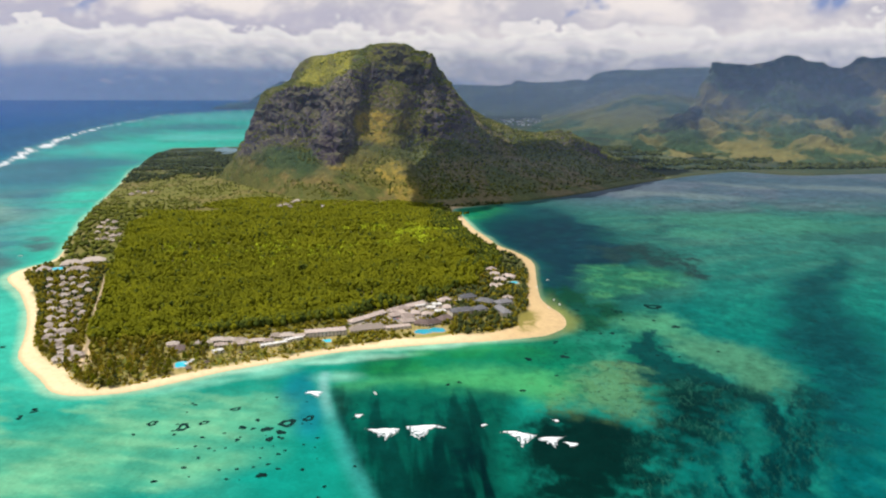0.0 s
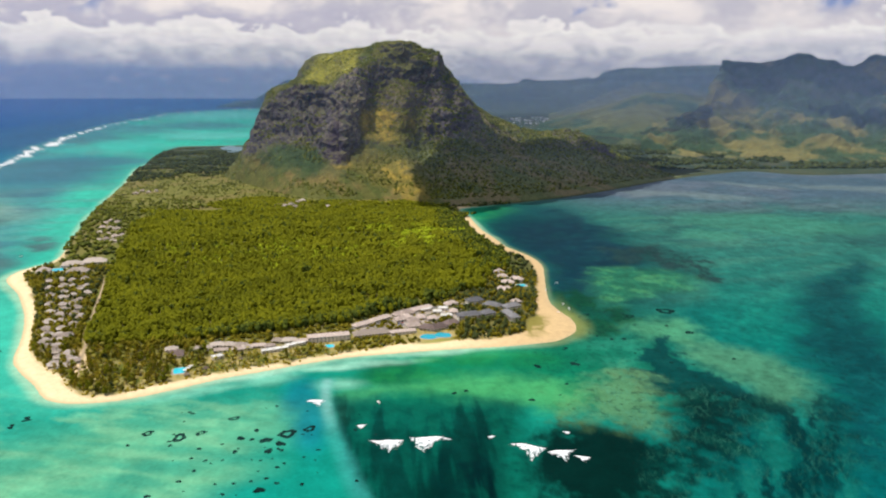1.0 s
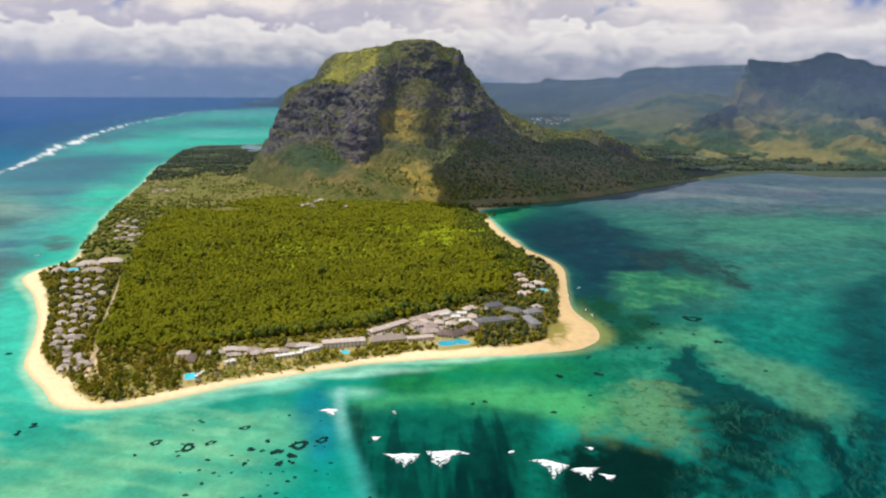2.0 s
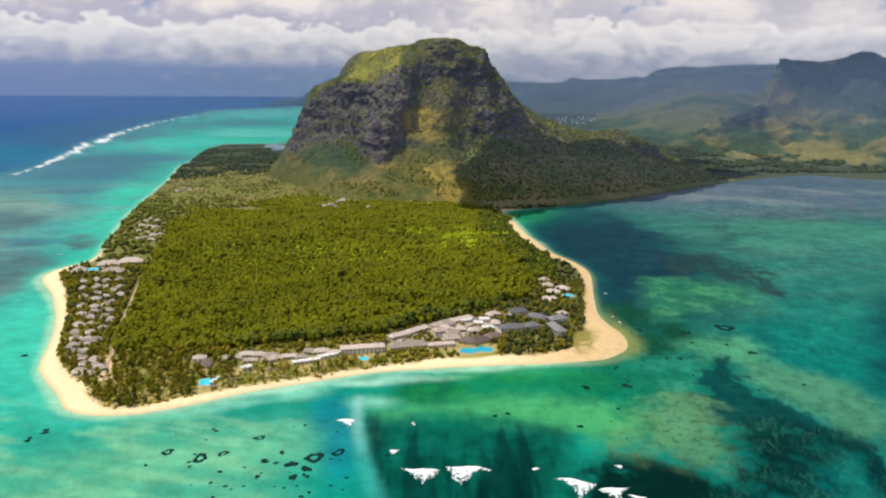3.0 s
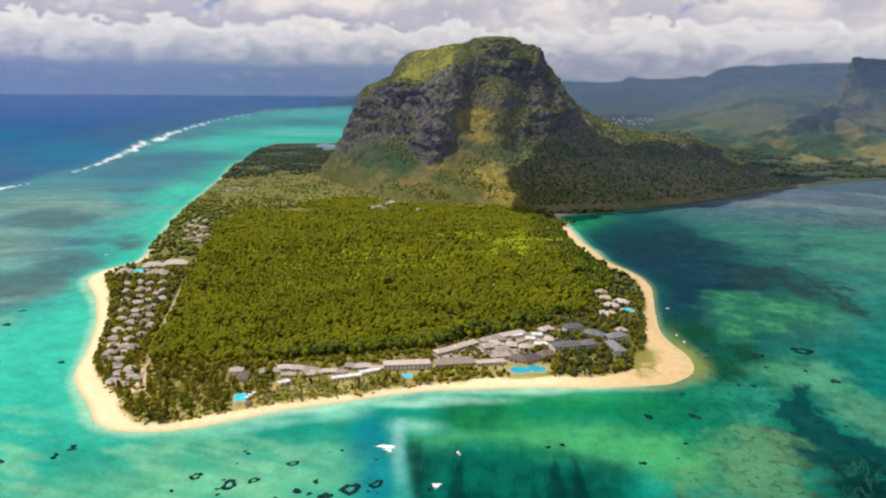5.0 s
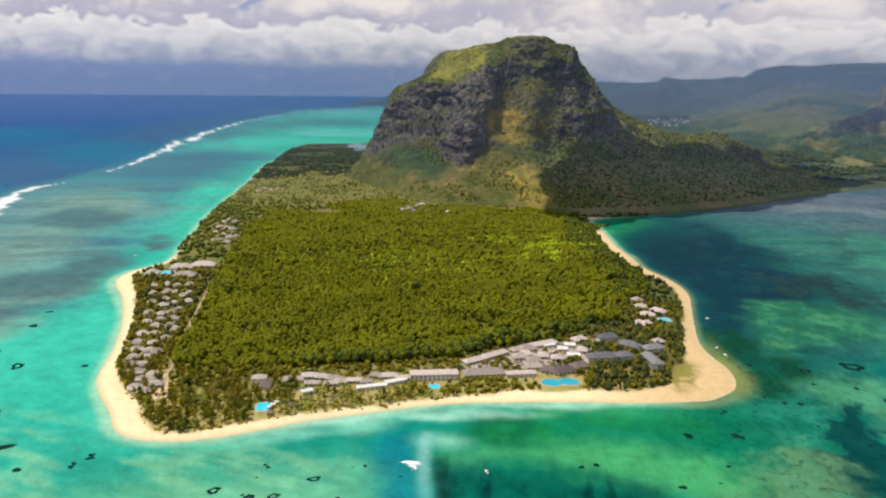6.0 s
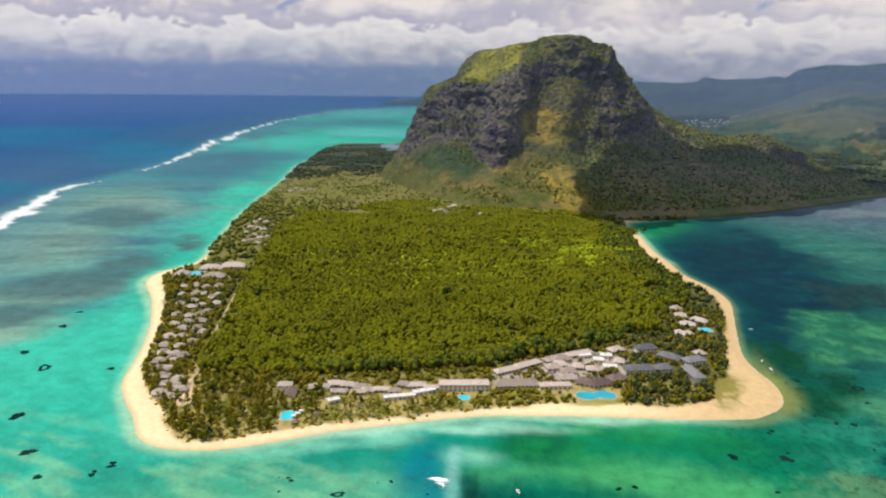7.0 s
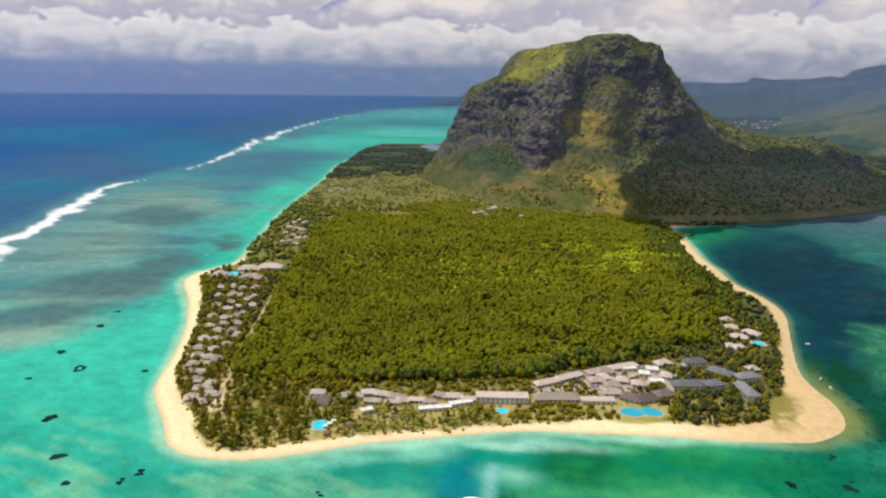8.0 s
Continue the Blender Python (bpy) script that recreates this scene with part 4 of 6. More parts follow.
    tone = blend(tone, wooded * step(n1, 0.50, 0.58) * 0.75, (0.165, 0.130, 0.072))
    tone = blend(tone, wooded * step(n2, 0.52, 0.62) * 0.6, (0.066, 0.092, 0.038))
    tone = blend(tone, step(zu, 0.74, 0.78) * step(zk, 2.5, 3.1) * 0.85, (0.135, 0.125, 0.036))
    olive = zone(Z_OLIVE, 0.2).ravel()
    tone = blend(tone, olive * 0.85, (0.125, 0.105, 0.050))
    tone = blend(tone, olive * step(n2, 0.52, 0.60) * 0.6, (0.060, 0.060, 0.030))
    grass = np.maximum(zone(Z_GRASS_UP, 0.18), zone(Z_GRASS_LOW, 0.16)).ravel()
    tone = blend(tone, grass * (0.25 + 0.70 * step(n1 + 0.6 * (n2 - 0.5), 0.44, 0.60)), (0.250, 0.182, 0.032))
    tone = blend(tone, grass * step(n2 + 0.4 * (n3 - 0.5), 0.54, 0.62) * 0.75, (0.095, 0.092, 0.022))
    wood = zone(Z_WOOD, 0.16).ravel()
    tone = blend(tone, wood * 0.9, (0.020, 0.042, 0.016))
    tone = blend(tone, wood * step(n2, 0.52, 0.60) * 0.6, (0.042, 0.066, 0.022))
    cap = zone(Z_CAP, 0.2).ravel()
    tone = blend(tone, cap * (0.65 + 0.35 * step(n2, 0.40, 0.52)), (0.215, 0.205, 0.028))
    tone = blend(tone, cap * step(n2 + 0.4 * (n3 - 0.5), 0.55, 0.63) * 0.6, (0.085, 0.085, 0.026))
    head = zone(Z_HEAD, 0.25).ravel()
    tone = blend(tone, head * 0.85, (0.070, 0.085, 0.022))
    tone = blend(tone, head * step(n1, 0.46, 0.56) * 0.6, (0.125, 0.115, 0.030))
    wall = np.maximum(walls, 0.8 * knob).ravel()
    rock = np.clip(wall * step(n2 + 0.7 * s, 0.44, 0.66) + 0.7 * step(s + 0.3 * (n2 - 0.5), 0.60, 0.78) * (kk > 0.8), 0, 1) * (1 - 0.7 * cap) * (1 - 0.6 * grass)
    stone = blend(np.tile(np.array([0.092, 0.080, 0.098]), (len(flat), 1)), step(n3 + 0.5 * (n2 - 0.5), 0.52, 0.66), (0.190, 0.158, 0.142))
    stone = blend(stone, step(n1, 0.50, 0.62) * 0.55, (0.050, 0.046, 0.066))
    # sunlit look of the jutting buttress, put in as a paler stone tone
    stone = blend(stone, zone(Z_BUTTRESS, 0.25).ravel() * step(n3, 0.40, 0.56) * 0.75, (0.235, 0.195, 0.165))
    # the recessed cleft's shade is deepened in the stone colour
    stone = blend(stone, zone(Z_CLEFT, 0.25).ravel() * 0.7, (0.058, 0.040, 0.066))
    # grass and bushes hold on the beds
    stone = blend(stone, step(n[:, :, 2].ravel() + 0.35 * (n2 - 0.5), 0.50, 0.66) * 0.75, (0.085, 0.082, 0.030))
    tone = tone * (1 - rock[:, None]) + stone * rock[:, None]
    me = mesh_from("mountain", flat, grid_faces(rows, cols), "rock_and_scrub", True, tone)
    me.flip_normals()
    return tagged(new("mountain", me), "steep basalt mountain with green scrub slopes", "mountain", kind="structure"), g


mountain, MOUNTAIN_GRID = make_mountain()


def make_range(name, rows, steps, cols, size, relief, label, soil, grass, seed, stone=(0.10, 0.11, 0.10)):
    g, key = spread(rows, cols, steps)
    n = grid_normals(g)
    n *= np.sign(n[:, :, 2:].mean())
    k = key[:, None]
    last = len(steps) - 1
    settle = step(k, 0.0, 0.4) * (1 - 0.5 * step(k, last - 0.5, last) * (1 - step(k, last, last + 0.3)))
    g = g + n * ((fractal(g, size, 6, True) * relief * 0.8 + fractal(g, size * 0.35, 5) * relief * 0.35) * settle * (0.45 + 0.55 * step(k, 0.6, 1.1)))[:, :, None]
    g[0, :, 2] = -4
    flat = g.reshape(-1, 3)
    n = grid_normals(g)
    n *= np.sign(n[:, :, 2:].mean())
    n1, n2 = fbm(flat[:, 0] + flat[:, 2], flat[:, 1] - flat[:, 2], size * 0.75, 6, seed, 0.6), fbm(flat[:, 0], flat[:, 1] + flat[:, 2], size * 0.2, 5, seed + 2)
    tone = np.tile(np.array(soil), (len(flat), 1))
    tone = blend(tone, step(n1, 0.46, 0.60), grass)
    tone = blend(tone, step(n2, 0.52, 0.64) * 0.6, np.array(soil) * 0.6)
    kk = np.broadcast_to(k, g.shape[:2]).ravel()
    tone = blend(tone, (1 - step(kk, 0.7, 1.3)) * step(n1 + 0.4 * (n2 - 0.5), 0.40, 0.56) * 0.8, grass)
    tone = blend(tone, step(1 - n[:, :, 2].ravel(), 0.45, 0.7) * step(kk, 0.9, 1.3) * 0.5, stone)
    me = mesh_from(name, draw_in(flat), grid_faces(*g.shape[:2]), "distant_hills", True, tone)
    me.flip_normals()
    return tagged(new(name, me), label, "mountain", kind="structure")


def behind(row, away, height=0):
    return [(x * (1 + away / math.hypot(x, y)), y * (1 + away / math.hypot(x, y)), height) for x, y, z in row]


R_CREST = [(1151, 4350, 46), (1364, 4393, 127), (1501, 4454, 180), (1624, 4578, 283), (1736, 4706, 443), (1814, 4847, 491), (2005, 4761, 464), (2194, 4668, 528), (2295, 4611, 495), (2374, 4560, 504), (2434, 4519, 469), (2553, 4444, 500), (2644, 4380, 501), (2814, 4263, 478), (2981, 4138, 511)]
R_MID = [(x * 0.93, y * 0.93, z * 0.45) for x, y, z in R_CREST[:5]] + [(1742, 4303, 197), (1883, 4234, 213), (1991, 4178, 234), (2096, 4118, 226), (2197, 4086, 212), (2269, 4048, 207), (2356, 3999, 262), (2443, 3947, 278), (2593, 3842, 265), (2747, 3724, 282)]
R_LOW = [(x * k, y * k, z) for (x, y, _), k, z in zip(R_MID, (0.90, 0.89, 0.88, 0.87, 0.86, 0.84, 0.86, 0.83, 0.84, 0.82, 0.84, 0.86, 0.84, 0.87, 0.86), (8, 9, 14, 26, 44, 30, 62, 44, 78, 52, 40, 84, 60, 92, 70))]
R_FOOT = [(x * k, y * k, 3) for (x, y, _), k in zip(R_MID, (0.84, 0.82, 0.79, 0.78, 0.76, 0.73, 0.74, 0.73, 0.72, 0.72, 0.73, 0.74, 0.74, 0.76, 0.77))]
M_CREST = [(845, 6142, 57), (1063, 6311, 134), (1269, 6375, 222), (1455, 6335, 306), (1589, 6200, 358), (1675, 6073, 367), (1785, 6042, 344), (1921, 6105, 368), (2073, 6055, 332), (2219, 6003, 324), (2385, 5939, 279)]
M_FOOT = [(591, 5166, 27), (723, 4947, 8), (841, 4726, 0), (964, 4600, -2), (1079, 4472, 0), (1153, 4350, 5), (1249, 4323, 8), (1343, 4295, 10), (1465, 4255, 20), (1583, 4213, 31), (1697, 4168, 44)]
F_CREST = [(37, 11000, 405), (380, 10993, 390), (769, 10472, 404), (971, 10455, 420), (1074, 10445, 476), (1331, 10415, 446), (1647, 10370, 462), (1918, 10323, 502), (2035, 10301, 479), (2304, 10756, 593), (2757, 10649, 633), (3211, 10521, 655), (3576, 10403, 669), (3998, 10248, 666), (4402, 10081, 648)]
F_FOOT = [(-159, 7998, 38), (281, 7995, 35), (594, 7978, 37), (749, 7965, 38), (829, 7957, 39), (1027, 7934, 35), (1239, 7701, 44), (1407, 7469, 53), (1472, 7354, 57), (1593, 7329, 59), (1907, 7253, 63), (2221, 7164, 68), (2473, 7080, 72), (2764, 6972, 77), (3041, 6856, 83)]
H_CREST = [(-3802, 12432, 56), (-3486, 12524, 75), (-3249, 12587, 229), (-3058, 12635, 355), (-2895, 12674, 453), (-2801, 12695, 453), (-2634, 12730, 387), (-2252, 12803, 312), (-1864, 12866, 216)]
make_range("mountain_east", [R_FOOT, R_LOW, R_MID, R_CREST, behind(R_CREST, 1500)], [44, 50, 90, 10], 380, 330, 74, "green volcanic ridge with dry grass slopes", (0.034, 0.064, 0.030), (0.140, 0.126, 0.045), 201)
make_range("mountain_middle", [M_FOOT, M_CREST, behind(M_CREST, 2000)], [70, 10], 200, 700, 60, "green foothills beyond the bay", (0.030, 0.062, 0.036), (0.088, 0.098, 0.042), 211)
# the farthest ranges carry some distance haze in a paler, greyer green
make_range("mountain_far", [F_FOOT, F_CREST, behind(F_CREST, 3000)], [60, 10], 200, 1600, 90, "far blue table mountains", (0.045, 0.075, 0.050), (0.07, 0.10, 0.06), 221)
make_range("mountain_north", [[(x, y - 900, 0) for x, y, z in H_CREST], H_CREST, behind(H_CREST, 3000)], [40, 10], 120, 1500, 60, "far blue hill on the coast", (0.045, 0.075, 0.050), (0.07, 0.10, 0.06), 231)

# ---------------------------------------------------------------- building kit


class Shape:
    """Gathers boxes, roofs and strips into one mesh."""

    def __init__(self):
        self.v, self.f = [], []

    def add(self, verts, faces):
        k = len(self.v)
        self.v += [tuple(p) for p in verts]
        self.f += [tuple(i + k for i in f) for f in faces]
        return self

    def box(self, x0, x1, y0, y1, z0, z1):
        c = [(x, y, z) for z in (z0, z1) for x, y in ((x0, y0), (x1, y0), (x1, y1), (x0, y1))]
        return self.add(c, [(3, 2, 1, 0), (4, 5, 6, 7), (0, 1, 5, 4), (1, 2, 6, 5), (2, 3, 7, 6), (3, 0, 4, 7)])

    def hip(self, w, d, z0, z1, share=1.0, eave=0.35, cx=0.0, cy=0.0):
        """A hipped roof over w by d; share: how far up it goes before it is cut off."""
        a, c = w / 2, d / 2
        run = min(a, c) * share
        e = [(cx - a, cy - c), (cx + a, cy - c), (cx + a, cy + c), (cx - a, cy + c)]
        t = [(cx - a + run, cy - c + run), (cx + a - run, cy - c + run), (cx + a - run, cy + c - run), (cx - a + run, cy + c - run)]
        v = [(*p, z0 - eave) for p in e] + [(*p, z0) for p in e] + [(*p, z1) for p in t]
        f = [(3, 2, 1, 0)]
        for i in range(4):
            j = (i + 1) % 4
            f += [(i, j, j + 4, i + 4), (i + 4, j + 4, j + 8, i + 8)]
        f.append((8, 9, 10, 11))
        return self.add(v, f)

    def tube(self, points, radii, sides=6):
        rings = []
        for (x, y, z), r in zip(points, radii):
            rings += [(x + r * math.cos(2 * math.pi * k / sides), y + r * math.sin(2 * math.pi * k / sides), z) for k in range(sides)]
        f = []
        for i in range(len(points) - 1):
            for k in range(sides):
                m = (k + 1) % sides
                f.append((i * sides + k, i * sides + m, (i + 1) * sides + m, (i + 1) * sides + k))
        f.append(tuple(range((len(points) - 1) * sides, len(points) * sides)))
        return self.add(rings, f)

    def mesh(self, name, mat, smooth=False):
        me = bpy.data.meshes.new(name)
        me.from_pydata(self.v, [], self.f)
        me.update()
        if smooth:
            me.polygons.foreach_set("use_smooth", [True] * len(me.polygons))
        me.materials.append(MATS[mat])
        return me


def part(name, shape, mat, parent, label="", at=None, smooth=False):
    """One mesh object under a thing or under a part. shape: a Shape, or a mesh that is shared."""
    me = shape.mesh(name, mat, smooth) if isinstance(shape, Shape) else shape
    ob = new(name, me)
    ob.parent = parent
    if at is not None:
        ob.matrix_basis = at
    return tagged(ob, label)


def thing(name, x, y, z, turn, label, category, group=""):
    ob = new(name)
    ob.empty_display_size = 1.0
    ob.matrix_basis = pose(x, y, z, 0, 0, turn)
    return tagged(ob, label, category, group)


def ground_at(x, y):
    x, y = np.atleast_1d(np.asarray(x, float)), np.atleast_1d(np.asarray(y, float))
    return land_height(x, y, shore_distance(x, y))


WINDOW = Shape().box(-0.6, 0.6, -0.06, 0.02, 0.0, 1.4).mesh("window", "glass_dark")
DOOR = Shape().box(-0.5, 0.5, -0.06, 0.02, 0.0, 2.1).mesh("door", "glass_dark")
POST = Shape().box(-0.14, 0.14, -0.14, 0.14, 0.0, 2.9).mesh("post", "bark")
FOOTPRINTS = []


def villa(x, y, turn, w, d, name="villa", roof="roof_shingle", label="grey shingled beach villa among palms", group="beach villas"):
    z = float(ground_at(x, y)[0]) - 0.15
    v = thing(name, x, y, z, turn, label, "villa", group)
    part("wall", Shape().box(-w * 0.40, w * 0.40, -d * 0.36, d * 0.40, 0, 3.2), "white_wall", v)
    top = part("roof", Shape().hip(w, d, 3.2, 3.2 + 0.17 * d, 0.55), roof, v)
    part("upper_roof", Shape().hip(w - 0.50 * d, d * 0.50, 3.25 + 0.18 * d, 3.25 + 0.36 * d, 0.97), roof, top)
    part("ridge_cap", Shape().box(-(w - d) * 0.5 - 0.2, (w - d) * 0.5 + 0.2, -0.18, 0.18, 3.2 + 0.35 * d, 3.35 + 0.37 * d), roof, top)
    part("terrace", Shape().box(-w * 0.46, w * 0.46, -d * 0.62, -d * 0.36, -0.3, 0.25), "deck_stone", v)
    for k in (-0.40, -0.14, 0.14, 0.40):
        part("post", POST, "", v, at=pose(k * w, -d * 0.46, 0.25))
    for k in (-0.26, 0.26):
        part("window", WINDOW, "", v, at=pose(k * w, -d * 0.36, 1.0))
    part("door", DOOR, "", v, at=pose(0, -d * 0.36, 0.2))
    return v


def hotel_block(x, y, length, turn, depth, storeys, roof, label, name="hotel_block", flat=False, wall="white_wall"):
    """A row of rooms with balconies on its sea side, which stands on the line given."""
    z = float(ground_at(x, y)[0]) - 0.1
    h = storeys * 3.1
    v = thing(name, x, y, z, turn, label, "hotel", "resort buildings")
    a = length / 2
    part("wall", Shape().box(-a, a, 0.55, depth, -0.3, h), wall, v)
    if flat:
        s = Shape().box(-a - 0.3, a + 0.3, 0.0, depth + 0.3, h, h + 0.35)
        for x0, x1, y0, y1 in ((-a - 0.3, a + 0.3, 0.0, 0.3), (-a - 0.3, a + 0.3, depth, depth + 0.3), (-a - 0.3, -a, 0.3, depth), (a, a + 0.3, 0.3, depth)):
            s.box(x0, x1, y0, y1, h + 0.35, h + 0.9)
        top = part("roof", s, roof, v)
        for k in range(int(length / 9)):
            part("roof_vent", Shape().box(-0.8, 0.8, -0.6, 0.6, 0, 0.9), "white_wall", top, at=pose(-a + 5 + 9 * k, depth * 0.6, h + 0.35))
    else:
        top = part("roof", Shape().hip(length + 2.0, depth + 2.4, h + 0.1, h + 0.1 + depth * 0.36, 0.96, 0.3, 0, depth / 2 + 0.3), roof, v)
        part("ridge_cap", Shape().box(-a + depth * 0.42, a - depth * 0.42, depth / 2 + 0.1, depth / 2 + 0.5, h + depth * 0.34, h + 0.3 + depth * 0.36), roof, top)
    bays = max(2, int(length / 4.2))
    pier = Shape().box(-0.2, 0.2, 0.0, 0.55, 0, h).mesh("pier", wall)
    for k in range(bays + 1):
        part("pier", pier, "", v, at=pose(-a + length * k / bays * 0.99 + 0.2, 0.06, 0))
    rail = Shape().box(-a, a, 0.05, 0.6, 0.0, 0.18).box(-a, a, 0.0, 0.12, 0.18, 0.95).mesh("balcony", wall)
    bay = Shape().box(-length / bays * 0.17, length / bays * 0.17, -0.05, 0.03, 0.2, 1.9).mesh("window", "glass_dark")
    for s in range(storeys):
        if s:
            part("balcony", rail, "", v, at=pose(0, 0, s * 3.1))
        for k in range(bays):
            part("window", bay, "", v, at=pose(-a + length * (k + 0.5) / bays, 0.55, s * 3.1 + 0.3))
    return v


VILLAS = [(-625, 1084), (-602, 1046), (-578, 1005), (-556, 964), (-537, 930), (-515, 888), (-503, 861), (-490, 841), (-480, 818), (-468, 801), (-451, 783), (-430, 747), (-607, 1090), (-585, 1055), (-568, 1023), (-556, 997), (-537, 963), (-525, 941), (-516, 917), (-501, 893), (-485, 863), (-475, 840), (-465, 822), (-456, 801), (-436, 767), (-427, 765), (-589, 1087), (-570, 1054), (-553, 1042), (-545, 1006), (-526, 972), (-511, 948), (-500, 923), (-479, 880), (-463, 838), (-432, 780), (-416, 741), (-573, 1096), (-550, 1055), (-531, 1019), (-524, 985), (-485, 911), (-415, 758)]
COTTAGES = [(-732, 1469), (-754, 1525), (-770, 1574), (-771, 1602), (-747, 1582), (-733, 1519), (-714, 1507), (-705, 1449), (-681, 1429), (-687, 1404), (-674, 1443), (-697, 1395), (-663, 1381), (-902, 2032), (-904, 2081), (-875, 2055), (-865, 2084), (-423, 1811), (-412, 1832), (-403, 1878), (-395, 1899), (-313, 1813), (-265, 2062), (-253, 2078), (-395, 1806)]
LONG_BLOCKS = [(-143.7, 830.3, 50.2, 15.6), (-94.2, 850.7, 43.2, 18.4), (-55.5, 858.3, 32.7, 18.4)]
GREY_ROOFS = [(-318.0, 789.0, 13.0, 20.0), (-283.4, 793.1, 20.6, 18.4), (-270.4, 805.5, 15.4, 18.4), (-257.0, 805.9, 14.6, 8.3), (-243.8, 804.9, 14.4, 8.4), (-204.2, 822.1, 14.0, -2.9), (-191.0, 823.8, 17.5, 18.4), (-234.6, 798.8, 11.8, 18.4)]
ENTRANCE = [(-301.5, 781.0, 17.0, 108.0), (-311.0, 774.0, 10.0, 20.0)]
GREY_FRONT = [(-262.0, 790.0, 15.0, 12.0), (-243.0, 794.0, 13.0, 14.0), (-222.0, 806.0, 16.0, 16.0), (-209.0, 806.0, 12.0, 22.0), (-175.0, 824.0, 16.0, 14.0)]
WHITE_LOW = [(-199.7, 795.2, 31.0, 27.1), (-179.0, 813.4, 23.0, 36.9), (-257.7, 771.1, 12.0, 41.0)]
BACK_ROW = [(-107.7, 885.1, 26.3, 43.5), (-87.5, 906.9, 35.2, 48.0), (-59.8, 931.7, 28.5, 43.5), (-36.4, 952.4, 36.3, 38.6)]
CENTRE_ROOFS = [(-60.0, 905.5, 16.1, 28.6), (-44.3, 897.6, 16.0, 18.5), (-52.8, 930.8, 20.4, 35.5), (-36.3, 913.4, 11.2, 4.0), (-29.9, 949.7, 15.8, 29.8), (-15.7, 938.6, 11.4, 3.6), (-7.9, 953.8, 12.8, 4.7), (-2.5, 921.7, 14.5, 7.3), (-43.2, 881.1, 17.9, 18.4), (-54.5, 914.8, 11.8, 18.5), (-21.0, 909.7, 12.2, 5.4), (6.0, 976.6, 18.3, 39.0), (6.4, 939.8, 10.1, 1.8)]
POOL_HALL = [(-27.8, 872.8, 19.7, -12.3), (-9.4, 876.3, 20.8, 32.2), (7.3, 892.5, 19.2, 34.0)]
EAST_BLOCKS = [(28.0, 916.0, 30.9, 18.4), (54.2, 926.2, 18.5, 26.8), (56.9, 961.4, 24.4, -28.1), (38.9, 982.6, 23.8, 26.2), (76.0, 923.9, 31.7, -70.1), (89.6, 960.0, 24.1, 32.3), (86.2, 1130.0, 14.7, 2.1), (90.9, 1094.9, 19.1, -5.5), (78.2, 1056.7, 9.8, -3.0), (89.9, 1056.8, 16.7, 31.2), (99.0, 992.9, 11.7, 33.8), (104.6, 1116.5, 21.3, -31.0), (85.5, 1162.2, 14.7, 36.9)]
WEST_HALLS = [(-638.9, 1180.9, 34.3, 19.6), (-612.1, 1201.9, 38.3, 19.6), (-606.1, 1134.5, 32.7, 19.4), (-665.3, 1138.3, 20.1, 19.5)]
POOLS = [(-290, 738, 6.4), (113, 1092, 7.1), (-24, 853, 10.8), (-7, 859, 10.2), (-141, 817, 5.4), (-653, 1164, 10.0)]
BOATS = [(171, 1116, 2.2), (164, 1003, 2.6), (169, 980, 2.5), (150, 963, 1.8), (-778, 1267, 3.1), (149, 1075, 2.1), (-68, 669, 2.8)]
CORAL_RING = [(-143, 603, 8.4), (-199, 632, 4.8), (-267, 601, 5.3), (-220, 603, 4.6), (-125, 613, 6.0), (246, 949, 7.1), (302, 974, 13.0), (-236, 594, 7.2), (-594, 780, 8.4)]
CORAL_HEAD = [(-145, 585, 4.8), (-159, 591, 5.4), (-152, 572, 4.3), (-144, 512, 4.7), (-182, 594, 4.0), (-275, 579, 2.0), (-210, 523, 2.3), (-226, 502, 2.6), (-395, 609, 2.9), (-389, 624, 3.5), (-186, 556, 1.4), (-200, 555, 1.9), (-134, 552, 1.8), (-113, 521, 2.1), (99, 767, 4.9), (142, 775, 5.7), (124, 719, 2.3), (6, 693, 2.8), (18, 699, 2.8), (306, 885, 6.0), (-180, 571, 2.4), (-172, 609, 3.0), (-241, 641, 2.2), (-133, 522, 2.2), (-91, 496, 2.0), (83, 679, 3.3), (-470, 626, 6.3), (-433, 596, 4.0), (-391, 629, 3.1), (-396, 614, 2.6), (-650, 812, 6.3), (-674, 898, 6.1), (-695, 952, 4.8), (-623, 742, 3.8), (-524, 796, 4.3), (-531, 678, 7.2), (-245, 644, 1.9)]
WHITECAP = [(-54, 590, 14.5), (-15, 596, 16.0), (68, 584, 14.5), (98, 576, 11.0), (113, 567, 6.0), (-78, 620, 4.5), (106, 611, 3.2), (39, 601, 3.0), (-131, 671, 8.7)]


